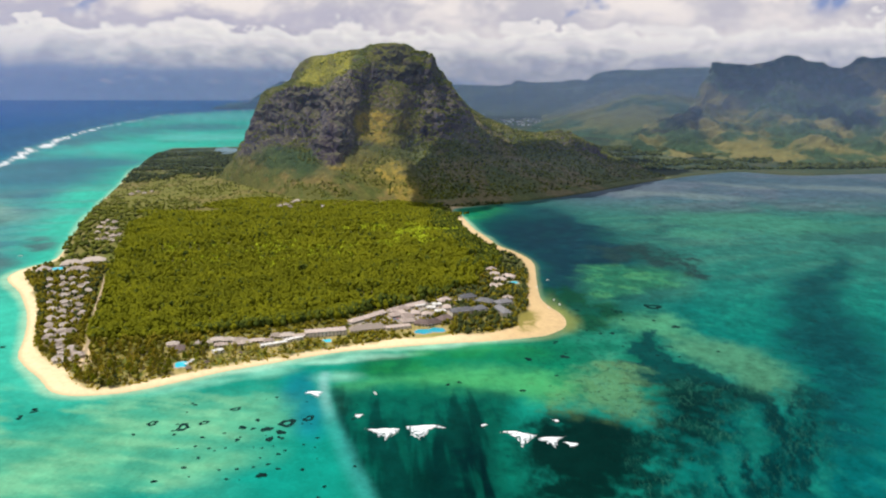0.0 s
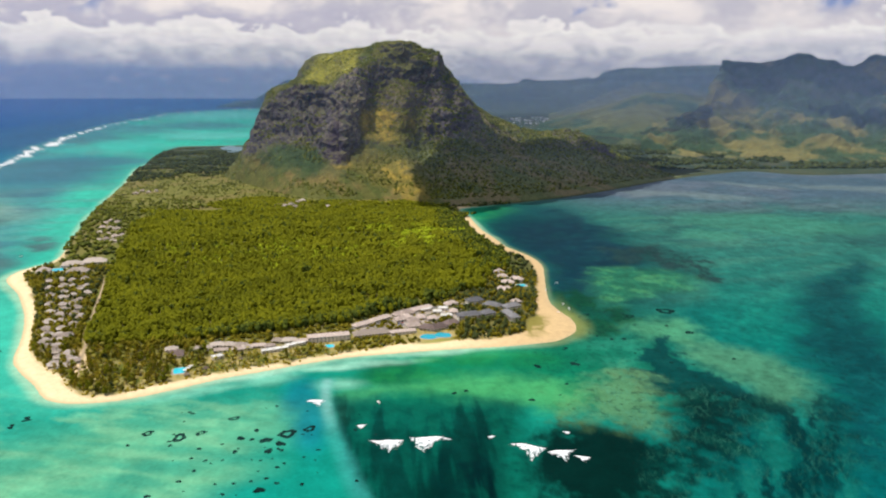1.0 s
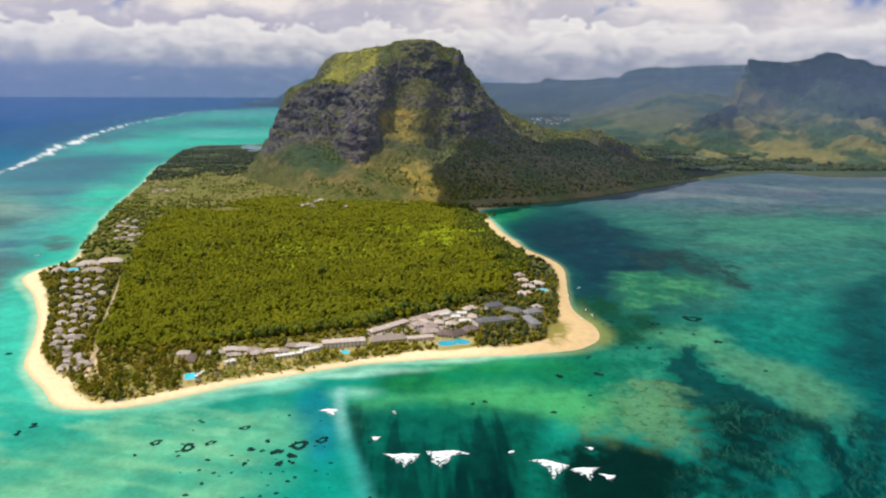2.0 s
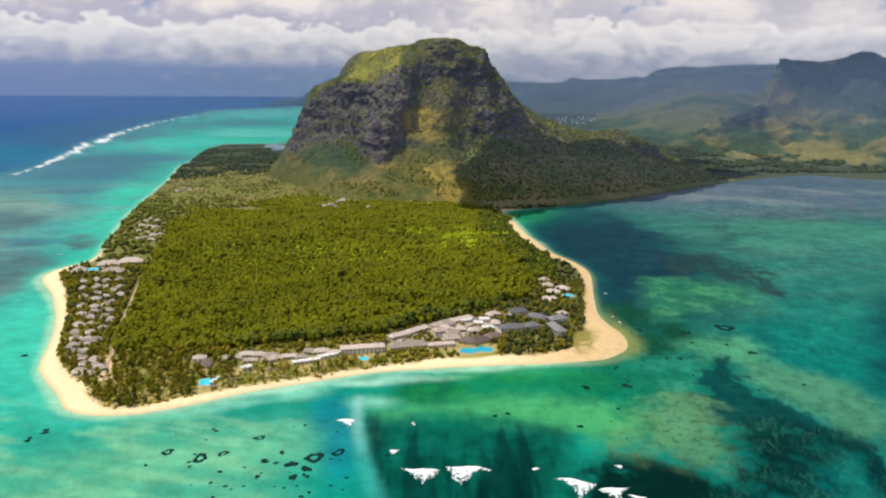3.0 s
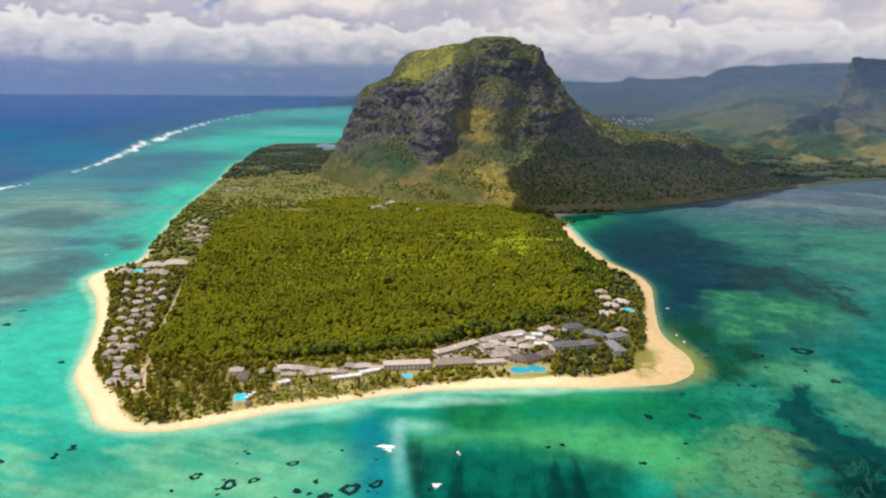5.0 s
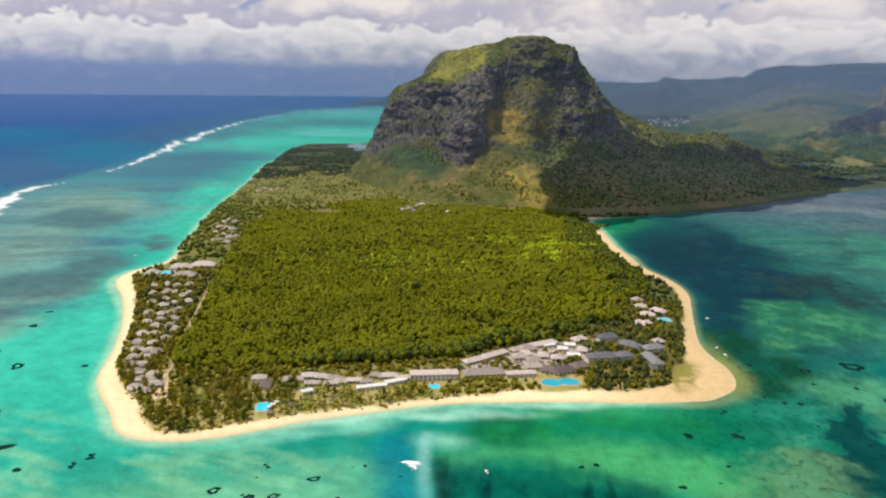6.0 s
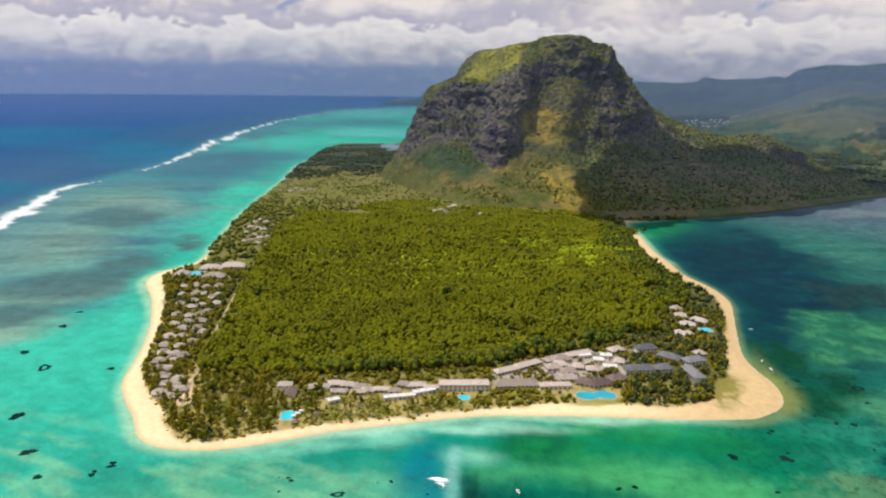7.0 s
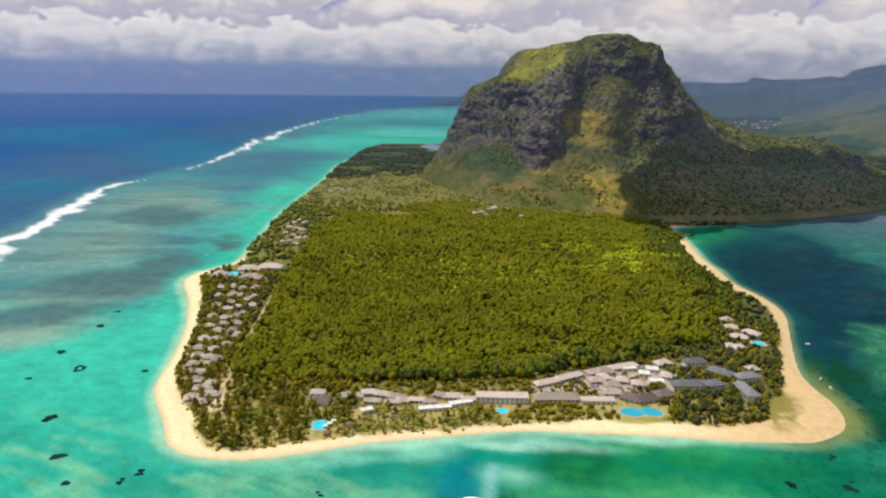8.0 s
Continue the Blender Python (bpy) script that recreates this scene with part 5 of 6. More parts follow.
def make_buildings():
    rng = random.Random(4)
    for x, y in VILLAS:
        w = rng.uniform(12.5, 15.5)
        villa(x, y, 28 + rng.uniform(-14, 14), w, w * rng.uniform(0.72, 0.9))
        FOOTPRINTS.append((x, y, 7.5))
    for x, y in COTTAGES:
        w = rng.uniform(11, 16)
        villa(x, y, rng.uniform(0, 90), w, w * 0.75, "cottage", rng.choice(["roof_shingle", "roof_pink"]), "small pale cottage under the trees", "cottages")
        FOOTPRINTS.append((x, y, 8))

    def rows(specs, depth, storeys, roof, label, name, flat=False):
        for k, (x, y, length, turn) in enumerate(specs):
            hotel_block(x, y, length, turn, depth, storeys, roof, label, name, flat)
            s = math.radians(turn)
            for q in np.linspace(-0.45, 0.45, max(2, int(length / 7))):
                FOOTPRINTS.append((x + q * length * math.cos(s) - depth / 2 * math.sin(s), y + q * length * math.sin(s) + depth / 2 * math.cos(s), depth / 2 + 3))

    rows(LONG_BLOCKS[:1], 15, 2, "roof_pink", "cream two-storey hotel block with a pale flat roof", "hotel_block", True)
    rows(LONG_BLOCKS[1:2], 13, 1, "roof_shingle", "cream hotel block with a greyish hipped roof", "hotel_block")
    rows(LONG_BLOCKS[2:], 12, 1, "roof_pink", "cream hotel block with a pale flat roof", "hotel_block", True)
    rows(GREY_ROOFS, 8.5, 1, "roof_shingle", "low hotel wing with a grey shingled roof", "hotel_wing")
    rows(ENTRANCE, 11, 1, "roof_dark", "reception hall with a brown gabled roof", "hotel_hall")
    rows(GREY_FRONT, 6.5, 1, "roof_pink", "cream hotel rooms with a faded roof and dark openings", "hotel_wing")
    rows(WHITE_LOW, 8, 1, "roof_white", "low white hotel wing with a flat roof", "hotel_wing", True)
    rows(BACK_ROW, 9, 1, "roof_pink", "low service building with a pale roof by the wood", "service_building")
    rows(CENTRE_ROOFS[4:8], 11, 1, "roof_white", "white flat-roofed service building", "service_building", True)
    rows(CENTRE_ROOFS[:4] + CENTRE_ROOFS[8:], 11, 1, "roof_pink", "hotel hall with a faded pink roof", "hotel_hall")
    rows(POOL_HALL, 13, 1, "roof_dark", "dark brown pool hall with a broad roof", "pool_hall")
    rows(EAST_BLOCKS[:6], 12, 2, "roof_slate", "two-storey hotel block with a grey roof and white balconies", "hotel_block")
    rows(EAST_BLOCKS[6:], 11, 1, "roof_pink", "low pavilion with a pale roof among trees", "pavilion")
    rows(WEST_HALLS, 18, 1, "roof_shingle", "wide resort hall with a grey shingled roof", "resort_hall")


make_buildings()


def disc(rx, ry, z0, z1, wobble=0.0, phase=0.0, lobes=3, n=28, hole=0.0, square=False):
    """A flat-topped slab with a wavy outline, or a ring."""
    s = Shape()
    out = []
    for k in range(n):
        a = 2 * math.pi * k / n
        r = 1 + wobble * math.sin(lobes * a + phase) + wobble * 0.5 * math.sin((2 * lobes + 1) * a + 2 * phase)
        if square:
            r = (abs(math.cos(a)) ** 5 + abs(math.sin(a)) ** 5) ** -0.2
        out.append((rx * r * math.cos(a), ry * r * math.sin(a)))
    inner = [(x * hole, y * hole) for x, y in out]
    v = [(x, y, z0) for x, y in out] + [(x * 0.96, y * 0.96, z1) for x, y in out]
    f = [(k, (k + 1) % n, n + (k + 1) % n, n + k) for k in range(n)]
    if hole:
        v += [(x * 1.04, y * 1.04, z1) for x, y in inner] + [(x, y, z0) for x, y in inner]
        f += [(n + k, n + (k + 1) % n, 2 * n + (k + 1) % n, 2 * n + k) for k in range(n)]
        f += [(2 * n + k, 2 * n + (k + 1) % n, 3 * n + (k + 1) % n, 3 * n + k) for k in range(n)]
    else:
        f.append(tuple(range(n, 2 * n)))
    return s.add(v, f)


def make_pools():
    rng = random.Random(9)
    for k, (x, y, r) in enumerate(POOLS):
        z = float(ground_at(x, y)[0])
        lobed = k in (2, 3)
        p = thing("swimming_pool", x, y, z, 18, "turquoise swimming pool with a pale stone deck", "pool", "hotel pools")
        ry = r * (1.35 if k == 0 else 0.95)
        wave = 0.10 if lobed else 0.0
        part("deck", disc(r * (1.12 if lobed else 1.3), ry * (1.12 if lobed else 1.3), -0.3, 0.18 - 0.006 * (k == 3), wave, k, 2, square=not lobed), "deck_stone", p)
        part("water", disc(r, ry, 0.0, 0.26 + 0.006 * (k == 3), wave, k, 2, square=not lobed), "pool_deep" if lobed else "pool_water", p)
        part("coping", disc(r * 1.04, ry * 1.04, 0.0, 0.245 if lobed else 0.30, wave, k, 2, hole=0.955, square=not lobed), "deck_stone", p)
        FOOTPRINTS.append((x, y, r * 1.7))
        FOOTPRINTS.append((x + 4, y - r * 1.3, r * 1.1))
        FOOTPRINTS.append((x + 8, y - r * 2.8, r * 1.1))
    for k in range(3):
        x, y = -282.5 + 1.2 * k, 735 + 5.5 * k
        c = thing("pool_canopy", x, y, float(ground_at(x, y)[0]), 20, "square white canopy on posts beside the pool", "canopy", "pool canopies")
        part("cover", Shape().hip(4.6, 4.0, 2.6, 3.4, 0.95, 0.15), "roof_white", c)
        for px, py in ((-2, -1.7), (2, -1.7), (2, 1.7), (-2, 1.7)):
            part("post", Shape().box(px - 0.07, px + 0.07, py - 0.07, py + 0.07, 0, 2.6), "roof_white", c)
    for x, y, w in ((-299, 719, 7.5), (-277, 724, 6.0), (-262, 741, 6.5), (-232, 768, 6.0), (-33, 876, 5.5)):
        h = thing("thatched_hut", x, y, float(ground_at(x, y)[0]) - 0.05, rng.uniform(0, 60), "open beach hut with a brown thatched roof", "hut", "beach huts")
        part("roof", Shape().hip(w, w, 2.4, 5.0, 0.97, 0.3), "thatch", h)
        for px, py in ((-1, -1), (1, -1), (1, 1), (-1, 1)):
            part("post", Shape().box(px * w * 0.36 - 0.1, px * w * 0.36 + 0.1, py * w * 0.36 - 0.1, py * w * 0.36 + 0.1, 0, 2.5), "bark", h)
        part("counter", Shape().box(-w * 0.2, w * 0.2, -w * 0.2, w * 0.2, 0, 1.1), "thatch", h)
        FOOTPRINTS.append((x, y, w * 0.8))


make_pools()


def make_boats():
    for k, (x, y, r) in enumerate(BOATS):
        L = max(6.0, 2.2 * r)
        b = thing("motor_boat", x, y, 0.0, 20 + 47 * k, "small white motor boat at anchor in the lagoon", "boat", "anchored boats")
        s = Shape()
        rings = [(-0.5, 0.13, 0.9), (-0.2, 0.17, 0.9), (0.15, 0.16, 1.0), (0.38, 0.09, 1.15), (0.5, 0.01, 1.3)]
        v = []
        for u, w, h in rings:
            v += [(u * L, -w * L, h), (u * L, -w * L * 0.6, -0.3), (u * L, w * L * 0.6, -0.3), (u * L, w * L, h), (u * L, w * L * 0.8, h - 0.12), (u * L, -w * L * 0.8, h - 0.12)]
        f = [tuple(range(6))]
        for i in range(len(rings) - 1):
            f += [(i * 6 + j, i * 6 + 6 + j, i * 6 + 6 + (j + 1) % 6, i * 6 + (j + 1) % 6) for j in range(6)]
        hull = part("hull", s.add(v, f), "boat_paint", b)
        cabin = part("cabin", Shape().box(-0.12 * L, 0.14 * L, -0.09 * L, 0.09 * L, 0.7, 1.9).box(-0.16 * L, 0.16 * L, -0.11 * L, 0.11 * L, 1.9, 2.0), "roof_white", b)
        part("windscreen", Shape().box(0.142 * L, 0.15 * L, -0.08 * L, 0.08 * L, 1.1, 1.8), "glass_dark", cabin)
        part("engine", Shape().box(-0.54 * L, -0.49 * L, -0.04 * L, 0.04 * L, 0.2, 1.3), "glass_dark", hull)


make_boats()


def make_cars():
    """Cars on the hotel's forecourt."""
    rng = random.Random(31)
    paints = []
    for k, c in enumerate(((0.75, 0.75, 0.75), (0.06, 0.07, 0.09), (0.35, 0.36, 0.38), (0.10, 0.16, 0.42), (0.42, 0.06, 0.05))):
        varied("car_paint_" + "abcde"[k], tuple(q * 0.85 for q in c), c, 1.0, 0.25, 0.2, spec=0.5)
        paints.append("car_paint_" + "abcde"[k])
    wheel = Shape()
    n = 10
    ring = [(0.33 * math.cos(2 * math.pi * q / n), 0.33 * math.sin(2 * math.pi * q / n)) for q in range(n)]
    wheel.add([(x, -0.1, z) for x, z in ring] + [(x, 0.1, z) for x, z in ring], [tuple(range(n)), tuple(range(2 * n - 1, n - 1, -1))] + [(q, (q + 1) % n, n + (q + 1) % n, n + q) for q in range(n)])
    wheel_mesh = wheel.mesh("wheel", "glass_dark")
    words = ("white", "black", "grey", "blue", "red")
    for k in range(34):
        u = rng.uniform(-46, 52)
        x, y = -30 + u * 0.80 + rng.uniform(-4, 4), 922 + u * 0.50 + rng.choice([-14, -4, 9])
        if any(math.hypot(x - cx, y - cy) < r * 0.75 for cx, cy, r in FOOTPRINTS):
            continue
        q = rng.choice([0, 0, 0, 1, 2, 2, 3, 4])
        z = float(ground_at(x, y)[0])
        c = thing("car", x, y, z + 0.05, 32 + rng.choice([0, 90]), words[q] + " car parked on the hotel forecourt", "car", "parked cars")
        part("body", Shape().add([(-2.1, -0.85, 0.3), (2.1, -0.85, 0.3), (2.1, 0.85, 0.3), (-2.1, 0.85, 0.3), (-2.05, -0.8, 0.95), (2.0, -0.8, 0.85), (2.0, 0.8, 0.85), (-2.05, 0.8, 0.95)], [(3, 2, 1, 0), (4, 5, 6, 7), (0, 1, 5, 4), (1, 2, 6, 5), (2, 3, 7, 6), (3, 0, 4, 7)]), paints[q], c)
        cab = part("cabin", Shape().add([(-1.7, -0.75, 0.9), (1.1, -0.75, 0.88), (1.1, 0.75, 0.88), (-1.7, 0.75, 0.9), (-1.3, -0.62, 1.42), (0.45, -0.62, 1.45), (0.45, 0.62, 1.45), (-1.3, 0.62, 1.42)], [(4, 5, 6, 7), (0, 1, 5, 4), (1, 2, 6, 5), (2, 3, 7, 6), (3, 0, 4, 7)]), "glass_dark", c)
        part("roof", Shape().box(-1.3, 0.45, -0.62, 0.62, 1.425, 1.48), paints[q], cab)
        for wx in (-1.3, 1.3):
            for wy in (-0.8, 0.8):
                part("wheel", wheel_mesh, "", c, at=pose(wx, wy, 0.28))
        FOOTPRINTS.append((x, y, 4))


make_cars()


def make_pond():
    x, y, rx, ry, turn = (-1088, 3559, 55, 209, 17)
    a = np.linspace(0, 2 * np.pi, 48, endpoint=False)
    c, s = math.cos(radians(turn)), math.sin(radians(turn))
    rr = 1 + 0.15 * np.sin(3 * a + 1) + 0.08 * np.sin(5 * a)
    u, v = rx * rr * np.cos(a), ry * rr * np.sin(a)
    px, py = x + u * c - v * s, y + u * s + v * c
    z = float(ground_at(px, py).max()) + 0.3
    p = draw_in(np.stack([np.append(px, x), np.append(py, y), np.full(49, z)], 1))
    f = np.array([[k, (k + 1) % 48, 48] for k in range(48)])
    me = mesh_from("water_pond", p, f, "sea_water", True, np.tile(np.array([0.13, 0.19, 0.23]), (49, 1)))
    FOOTPRINTS.append((x, y, 110))
    tagged(new("water_pond", me), "grey lagoon pond behind the headland", "water", kind="structure")


make_pond()


def ragged_mound(r, hole, seed, n=40, high=0.22):
    """A low reef with a ragged outline: concentric rings of stone, open in the middle where it is hollow."""
    rng = random.Random(seed)
    ph = [rng.uniform(0, 6.3) for _ in range(5)]

    def rim(a):
        return 1 + 0.16 * math.sin(2 * a + ph[0]) + 0.11 * math.sin(3 * a + ph[1]) + 0.09 * math.sin(5 * a + ph[2]) + 0.06 * math.sin(9 * a + ph[3])

    steps = [1.0, 0.9, 0.74, 0.58, 0.46, 0.38] if hole else [1.0, 0.85, 0.6, 0.3, 0.05]
    v, f = [], []
    for i, q in enumerate(steps):
        for k in range(n):
            a = 2 * math.pi * k / n
            e = 0.0 if i == 0 or (hole and i == len(steps) - 1) else high * rng.uniform(0.6, 1.2)
            rr = r * q * (rim(a) + 0.05 * rng.uniform(-1, 1))
            v.append((rr * math.cos(a), rr * 0.85 * math.sin(a), e - 0.06 * (e == 0)))
    for i in range(len(steps) - 1):
        f += [(i * n + k, i * n + (k + 1) % n, (i + 1) * n + (k + 1) % n, (i + 1) * n + k) for k in range(n)]
    if not hole:
        f.append(tuple((len(steps) - 1) * n + k for k in range(n)))
    return Shape().add(v, f)


def make_reefs():
    for k, (x, y, r) in enumerate(CORAL_RING):
        ob = new("coral_ring", ragged_mound(r, True, k).mesh("coral_ring", "coral", True))
        ob.matrix_basis = pose(x, y, 0.0, 0, 0, 15 * k)
        tagged(ob, "dark ring of coral in the shallow lagoon", "coral", "coral rings")
    for k, (x, y, r) in enumerate(CORAL_HEAD):
        ob = new("coral_boulder", ragged_mound(r, False, 50 + k).mesh("coral_boulder", "coral", True))
        ob.matrix_basis = pose(x, y, 0.0, 0, 0, 23 * k)
        tagged(ob, "dark coral boulder in the shallow lagoon", "coral", "coral boulders")


    # small heads strewn between the large ones, and over the shoal off the spit
    rng = random.Random(77)
    for k in range(84):
        if k < 54:
            x, y, r = rng.gauss(-165, 48), rng.gauss(575, 42), rng.uniform(0.7, 2.3)
        else:
            x, y, r = rng.uniform(95, 330), rng.uniform(690, 960), rng.uniform(1.2, 3.4)
        if float(shore_distance(np.array([x]), np.array([y]))[0]) > -14:
            continue
        ob = new("coral_boulder", ragged_mound(r, False, 120 + k, 18).mesh("coral_boulder", "coral", True))
        ob.matrix_basis = pose(x, y, 0.0, 0, 0, 31 * k)
        tagged(ob, "small dark coral head in the clear shallows", "coral", "coral boulders")


make_reefs()


# ---------------------------------------------------------------- growth
def ico(levels):
    bm = bmesh.new()
    bmesh.ops.create_icosphere(bm, subdivisions=levels, radius=1.0)
    v = np.array([x.co[:] for x in bm.verts])
    f = np.array([[y.index for y in x.verts] for x in bm.faces])
    bm.free()
    return v, f


def clumps(name, centres, radii, heights, levels, mat, seed, ragged=0.35):
    """Many ragged crowns joined into one mesh."""
    v, f = ico(levels)
    rng = np.random.default_rng(seed)
    n, m = len(centres), len(v)
    turn = rng.uniform(0, 2 * np.pi, n)
    p = v[None] * (1 + rng.uniform(-ragged, ragged, (n, m, 1)))
    c, s = np.cos(turn)[:, None], np.sin(turn)[:, None]
    q = np.stack([p[:, :, 0] * c - p[:, :, 1] * s, p[:, :, 0] * s + p[:, :, 1] * c, p[:, :, 2]], 2)
    q = q * np.stack([radii, radii, heights], 1)[:, None, :] + centres[:, None, :]
    faces = (f[None] + (np.arange(n) * m)[:, None, None]).reshape(-1, 3)
    return mesh_from(name, q.reshape(-1, 3), faces, mat, True)


def scatter(x0, x1, y0, y1, gap, seed):
    rng = np.random.default_rng(seed)
    n = int((x1 - x0) * (y1 - y0) / gap**2)
    return rng.uniform(x0, x1, n), rng.uniform(y0, y1, n), rng


def crowns(name, x, y, z, tall, r, rng, levels, mat, label, seed, category="trees", tiers=3):
    """Crowns of two to four uneven clumps for every tree, joined."""
    n = len(x)
    c, rr, hh = [], [], []
    for lift, size, off in ((0.46, 1.0, 0.1), (0.68, 0.76, 0.55), (0.80, 0.54, 0.60), (0.62, 0.66, 0.90))[:tiers]:
        a = rng.uniform(0, 6.28, n)
        o = off * r * rng.uniform(0.3, 1, n)
        c.append(np.stack([x + o * np.cos(a), y + o * np.sin(a), z + tall * lift * rng.uniform(0.92, 1.08, n)], 1))
        rr.append(r * size * rng.uniform(0.8, 1.2, n))
        hh.append(np.minimum(tall * (0.40 if lift < 0.5 else 0.24), r * size * 1.25) * rng.uniform(0.8, 1.1, n))
    me = clumps(name, np.concatenate(c), np.concatenate(rr), np.concatenate(hh), levels, mat, seed, 0.45)
    return tagged(new(name, me), label, category, kind="stuff")


def clear_of_buildings(x, y, margin=0.0):
    ok = np.ones(len(x), bool)
    for cx, cy, r in FOOTPRINTS:
        ok &= np.hypot(x - cx, y - cy) > r + margin
    return ok


def signed(x, y, ring):
    return line_distance(x, y, ring, True)[0] * np.where(inside(x, y, ring), 1, -1)


def make_forest():
    x, y, rng = scatter(-780, 120, 780, 2010, 5.0, 5)
    d = signed(x, y, FOREST)
    keep = (d > 14 * (fbm(x, y, 40, 3, 7) - 0.62) - step(y, 1640, 1800) * (20 + 520 * (fbm(x, y, 130, 5, 8) - 0.5))) & clear_of_buildings(x, y, 1)
    x, y, d = x[keep], y[keep], d[keep]
    thin = fbm(x, y, 120, 5, 11)
    keep = rng.uniform(0, 1, len(x)) > step(thin, 0.56, 0.72) * 0.5
    x, y, d = x[keep], y[keep], d[keep]
    heads = fbm(x, y, 34, 4, 14)
    tall = (7.5 + 6.5 * fbm(x, y, 90, 5, 13) + 5.0 * step(heads, 0.55, 0.70) + rng.uniform(-0.9, 1.1, len(x))) * (1 - 0.45 * step(y, 1500, 1880))
    r = rng.uniform(2.2, 3.7, len(x)) + 1.3 * step(heads, 0.52, 0.68) * rng.uniform(0.3, 1.0, len(x))
    stand = np.maximum(blob(x, y, -75, 1490, 150, 150, 0, 0.6), 0.5 * blob(x, y, -300, 1300, 260, 120, 0, 0.6))
    young = rng.uniform(0, 1, len(x)) < stand * step(fbm(x, y, 45, 4, 12), 0.47, 0.57) * 0.9
    tall = tall * (1 - 0.25 * young)
    # broad dark trees stand along the hotel's edge of the wood, and here and there within it
    edge = (1 - step(d, 12, 34)) * (1 - step(y, 1000, 1090)) * step(x, -330, -280)
    # towards the east shore, darker crowns stand in for cloud shade
    shore_side = (1 - step(d, 30, 75)) * step(x, -70, -10) * step(y, 1120, 1230)
    old = (rng.uniform(0, 1, len(x)) < 0.60 * edge + 0.65 * shore_side + 0.03 + 0.07 * step(heads, 0.56, 0.66)) & ~young
    tall, r = tall + 3.0 * edge, r + 0.7 * edge
    near, far = y < 1000, y > 1250
    plain = ~young & ~old
    kinds = ((near & plain, "casuarina", 4), (~near & ~far & plain, "casuarina", 3), (young, "casuarina_young", 2), (far & plain, "casuarina", 2), (old, "leaf_wood", 3))
    words = ("dense olive green casuarina wood behind the beach", "light green young stand within the wood", "broad dark green trees along the edge of the wood, shoreward ones dark for shade")
    for k, (m, mat, tiers) in enumerate(kinds):
        crowns("forest", x[m], y[m], 3.3, tall[m], r[m], rng, 1, mat, words[{2: 1, 4: 2}.get(k, 0)], 3 + k, "forest", tiers)


make_forest()


def make_scrub():
    """Lower growth: the strip round the wood, the foot slopes and the mountain's ledges."""
    x, y, rng = scatter(-1500, 160, 700, 3900, 11.0, 15)
    v, f = signed(x, y, VEG), signed(x, y, FOREST)
    keep = (v > np.where((y > 1320) & (x < -500), -9, 2)) & (f < 0) & (y > 1180) & clear_of_buildings(x, y, 2)
    x, y = x[keep], y[keep]
    cover = fbm(x, y, 90, 4, 17)
    head = step(y + 420 * (fbm(x, y, 140, 4, 29) - 0.5), 2270, 2420) * step(-x, 760, 860) * step(fbm(x, y, 110, 4, 28), 0.38, 0.46)
    west = step(-x, 560, 640) * (1 - step(y, 1750, 1950))
    keep = rng.uniform(0, 1, len(x)) < np.maximum(np.maximum(np.maximum(head, west), step(x, -30, 40)), 0.40 + 0.5 * step(cover, 0.45, 0.6))
    x, y, head, west = x[keep], y[keep], head[keep], west[keep]
    tall = 3.0 + rng.uniform(-1, 1.5, len(x)) + 6 * head + 4.5 * west + 4.0 * step(x, -30, 40)
    r = rng.uniform(2.2, 4.6, len(x)) + 2.5 * head + 0.8 * west
    z = ground_at(x, y) - 0.5
    dark = rng.uniform(0, 1, len(x)) < 0.12 + 0.88 * np.maximum(head, 0.7 * step(x, -30, 40))
    crowns("scrub", x[~dark], y[~dark], z[~dark], tall[~dark], r[~dark], rng, 1, "scrub", "low green scrub and small trees", 21, tiers=1)
    crowns("scrub", x[dark], y[dark], z[dark], tall[dark], r[dark], rng, 1, "leaf_dark", "dark green trees on the headland", 22, tiers=1)
    # the mountain
    g = MOUNTAIN_GRID
    n = grid_normals(g)
    n *= np.sign(n[:, :, 2:].mean())
    rows, cols = g.shape[:2]
    i, j = rng.integers(8, rows - 18, 46000), rng.integers(2, cols - 2, 46000)
    p, up = g[i, j], n[i, j, 2]
    far = j / cols
    cover = fbm(p[:, 0], p[:, 1] + p[:, 2], 70, 4, 19)
    lush = step(far, 0.57, 0.62)
    want = step(up, 0.50, 0.74) * np.maximum(lush * 0.9, step(cover, 0.42, 0.60) * 0.75)
    keep = (rng.uniform(0, 1, len(p)) < want) & (p[:, 2] > 2)
    p, far, lush = p[keep], far[keep], lush[keep]
    r = rng.uniform(1.2, 3.2, len(p)) + lush * 0.6
    h = r * rng.uniform(0.7, 1.1, len(p))
    p = p + np.stack([0 * r, 0 * r, h * 0.35], 1)
    dark = rng.uniform(0, 1, len(p)) < 0.10 + 0.18 * lush
    for m, mat, s in ((dark, "leaf_dark", 31), (~dark, "scrub", 32)):
        me = clumps("mountain_scrub", p[m], r[m], h[m], 1, mat, s)
        tagged(new("mountain_scrub", me), "dense low scrub on the mountain slopes", "scrub", kind="stuff")


make_scrub()


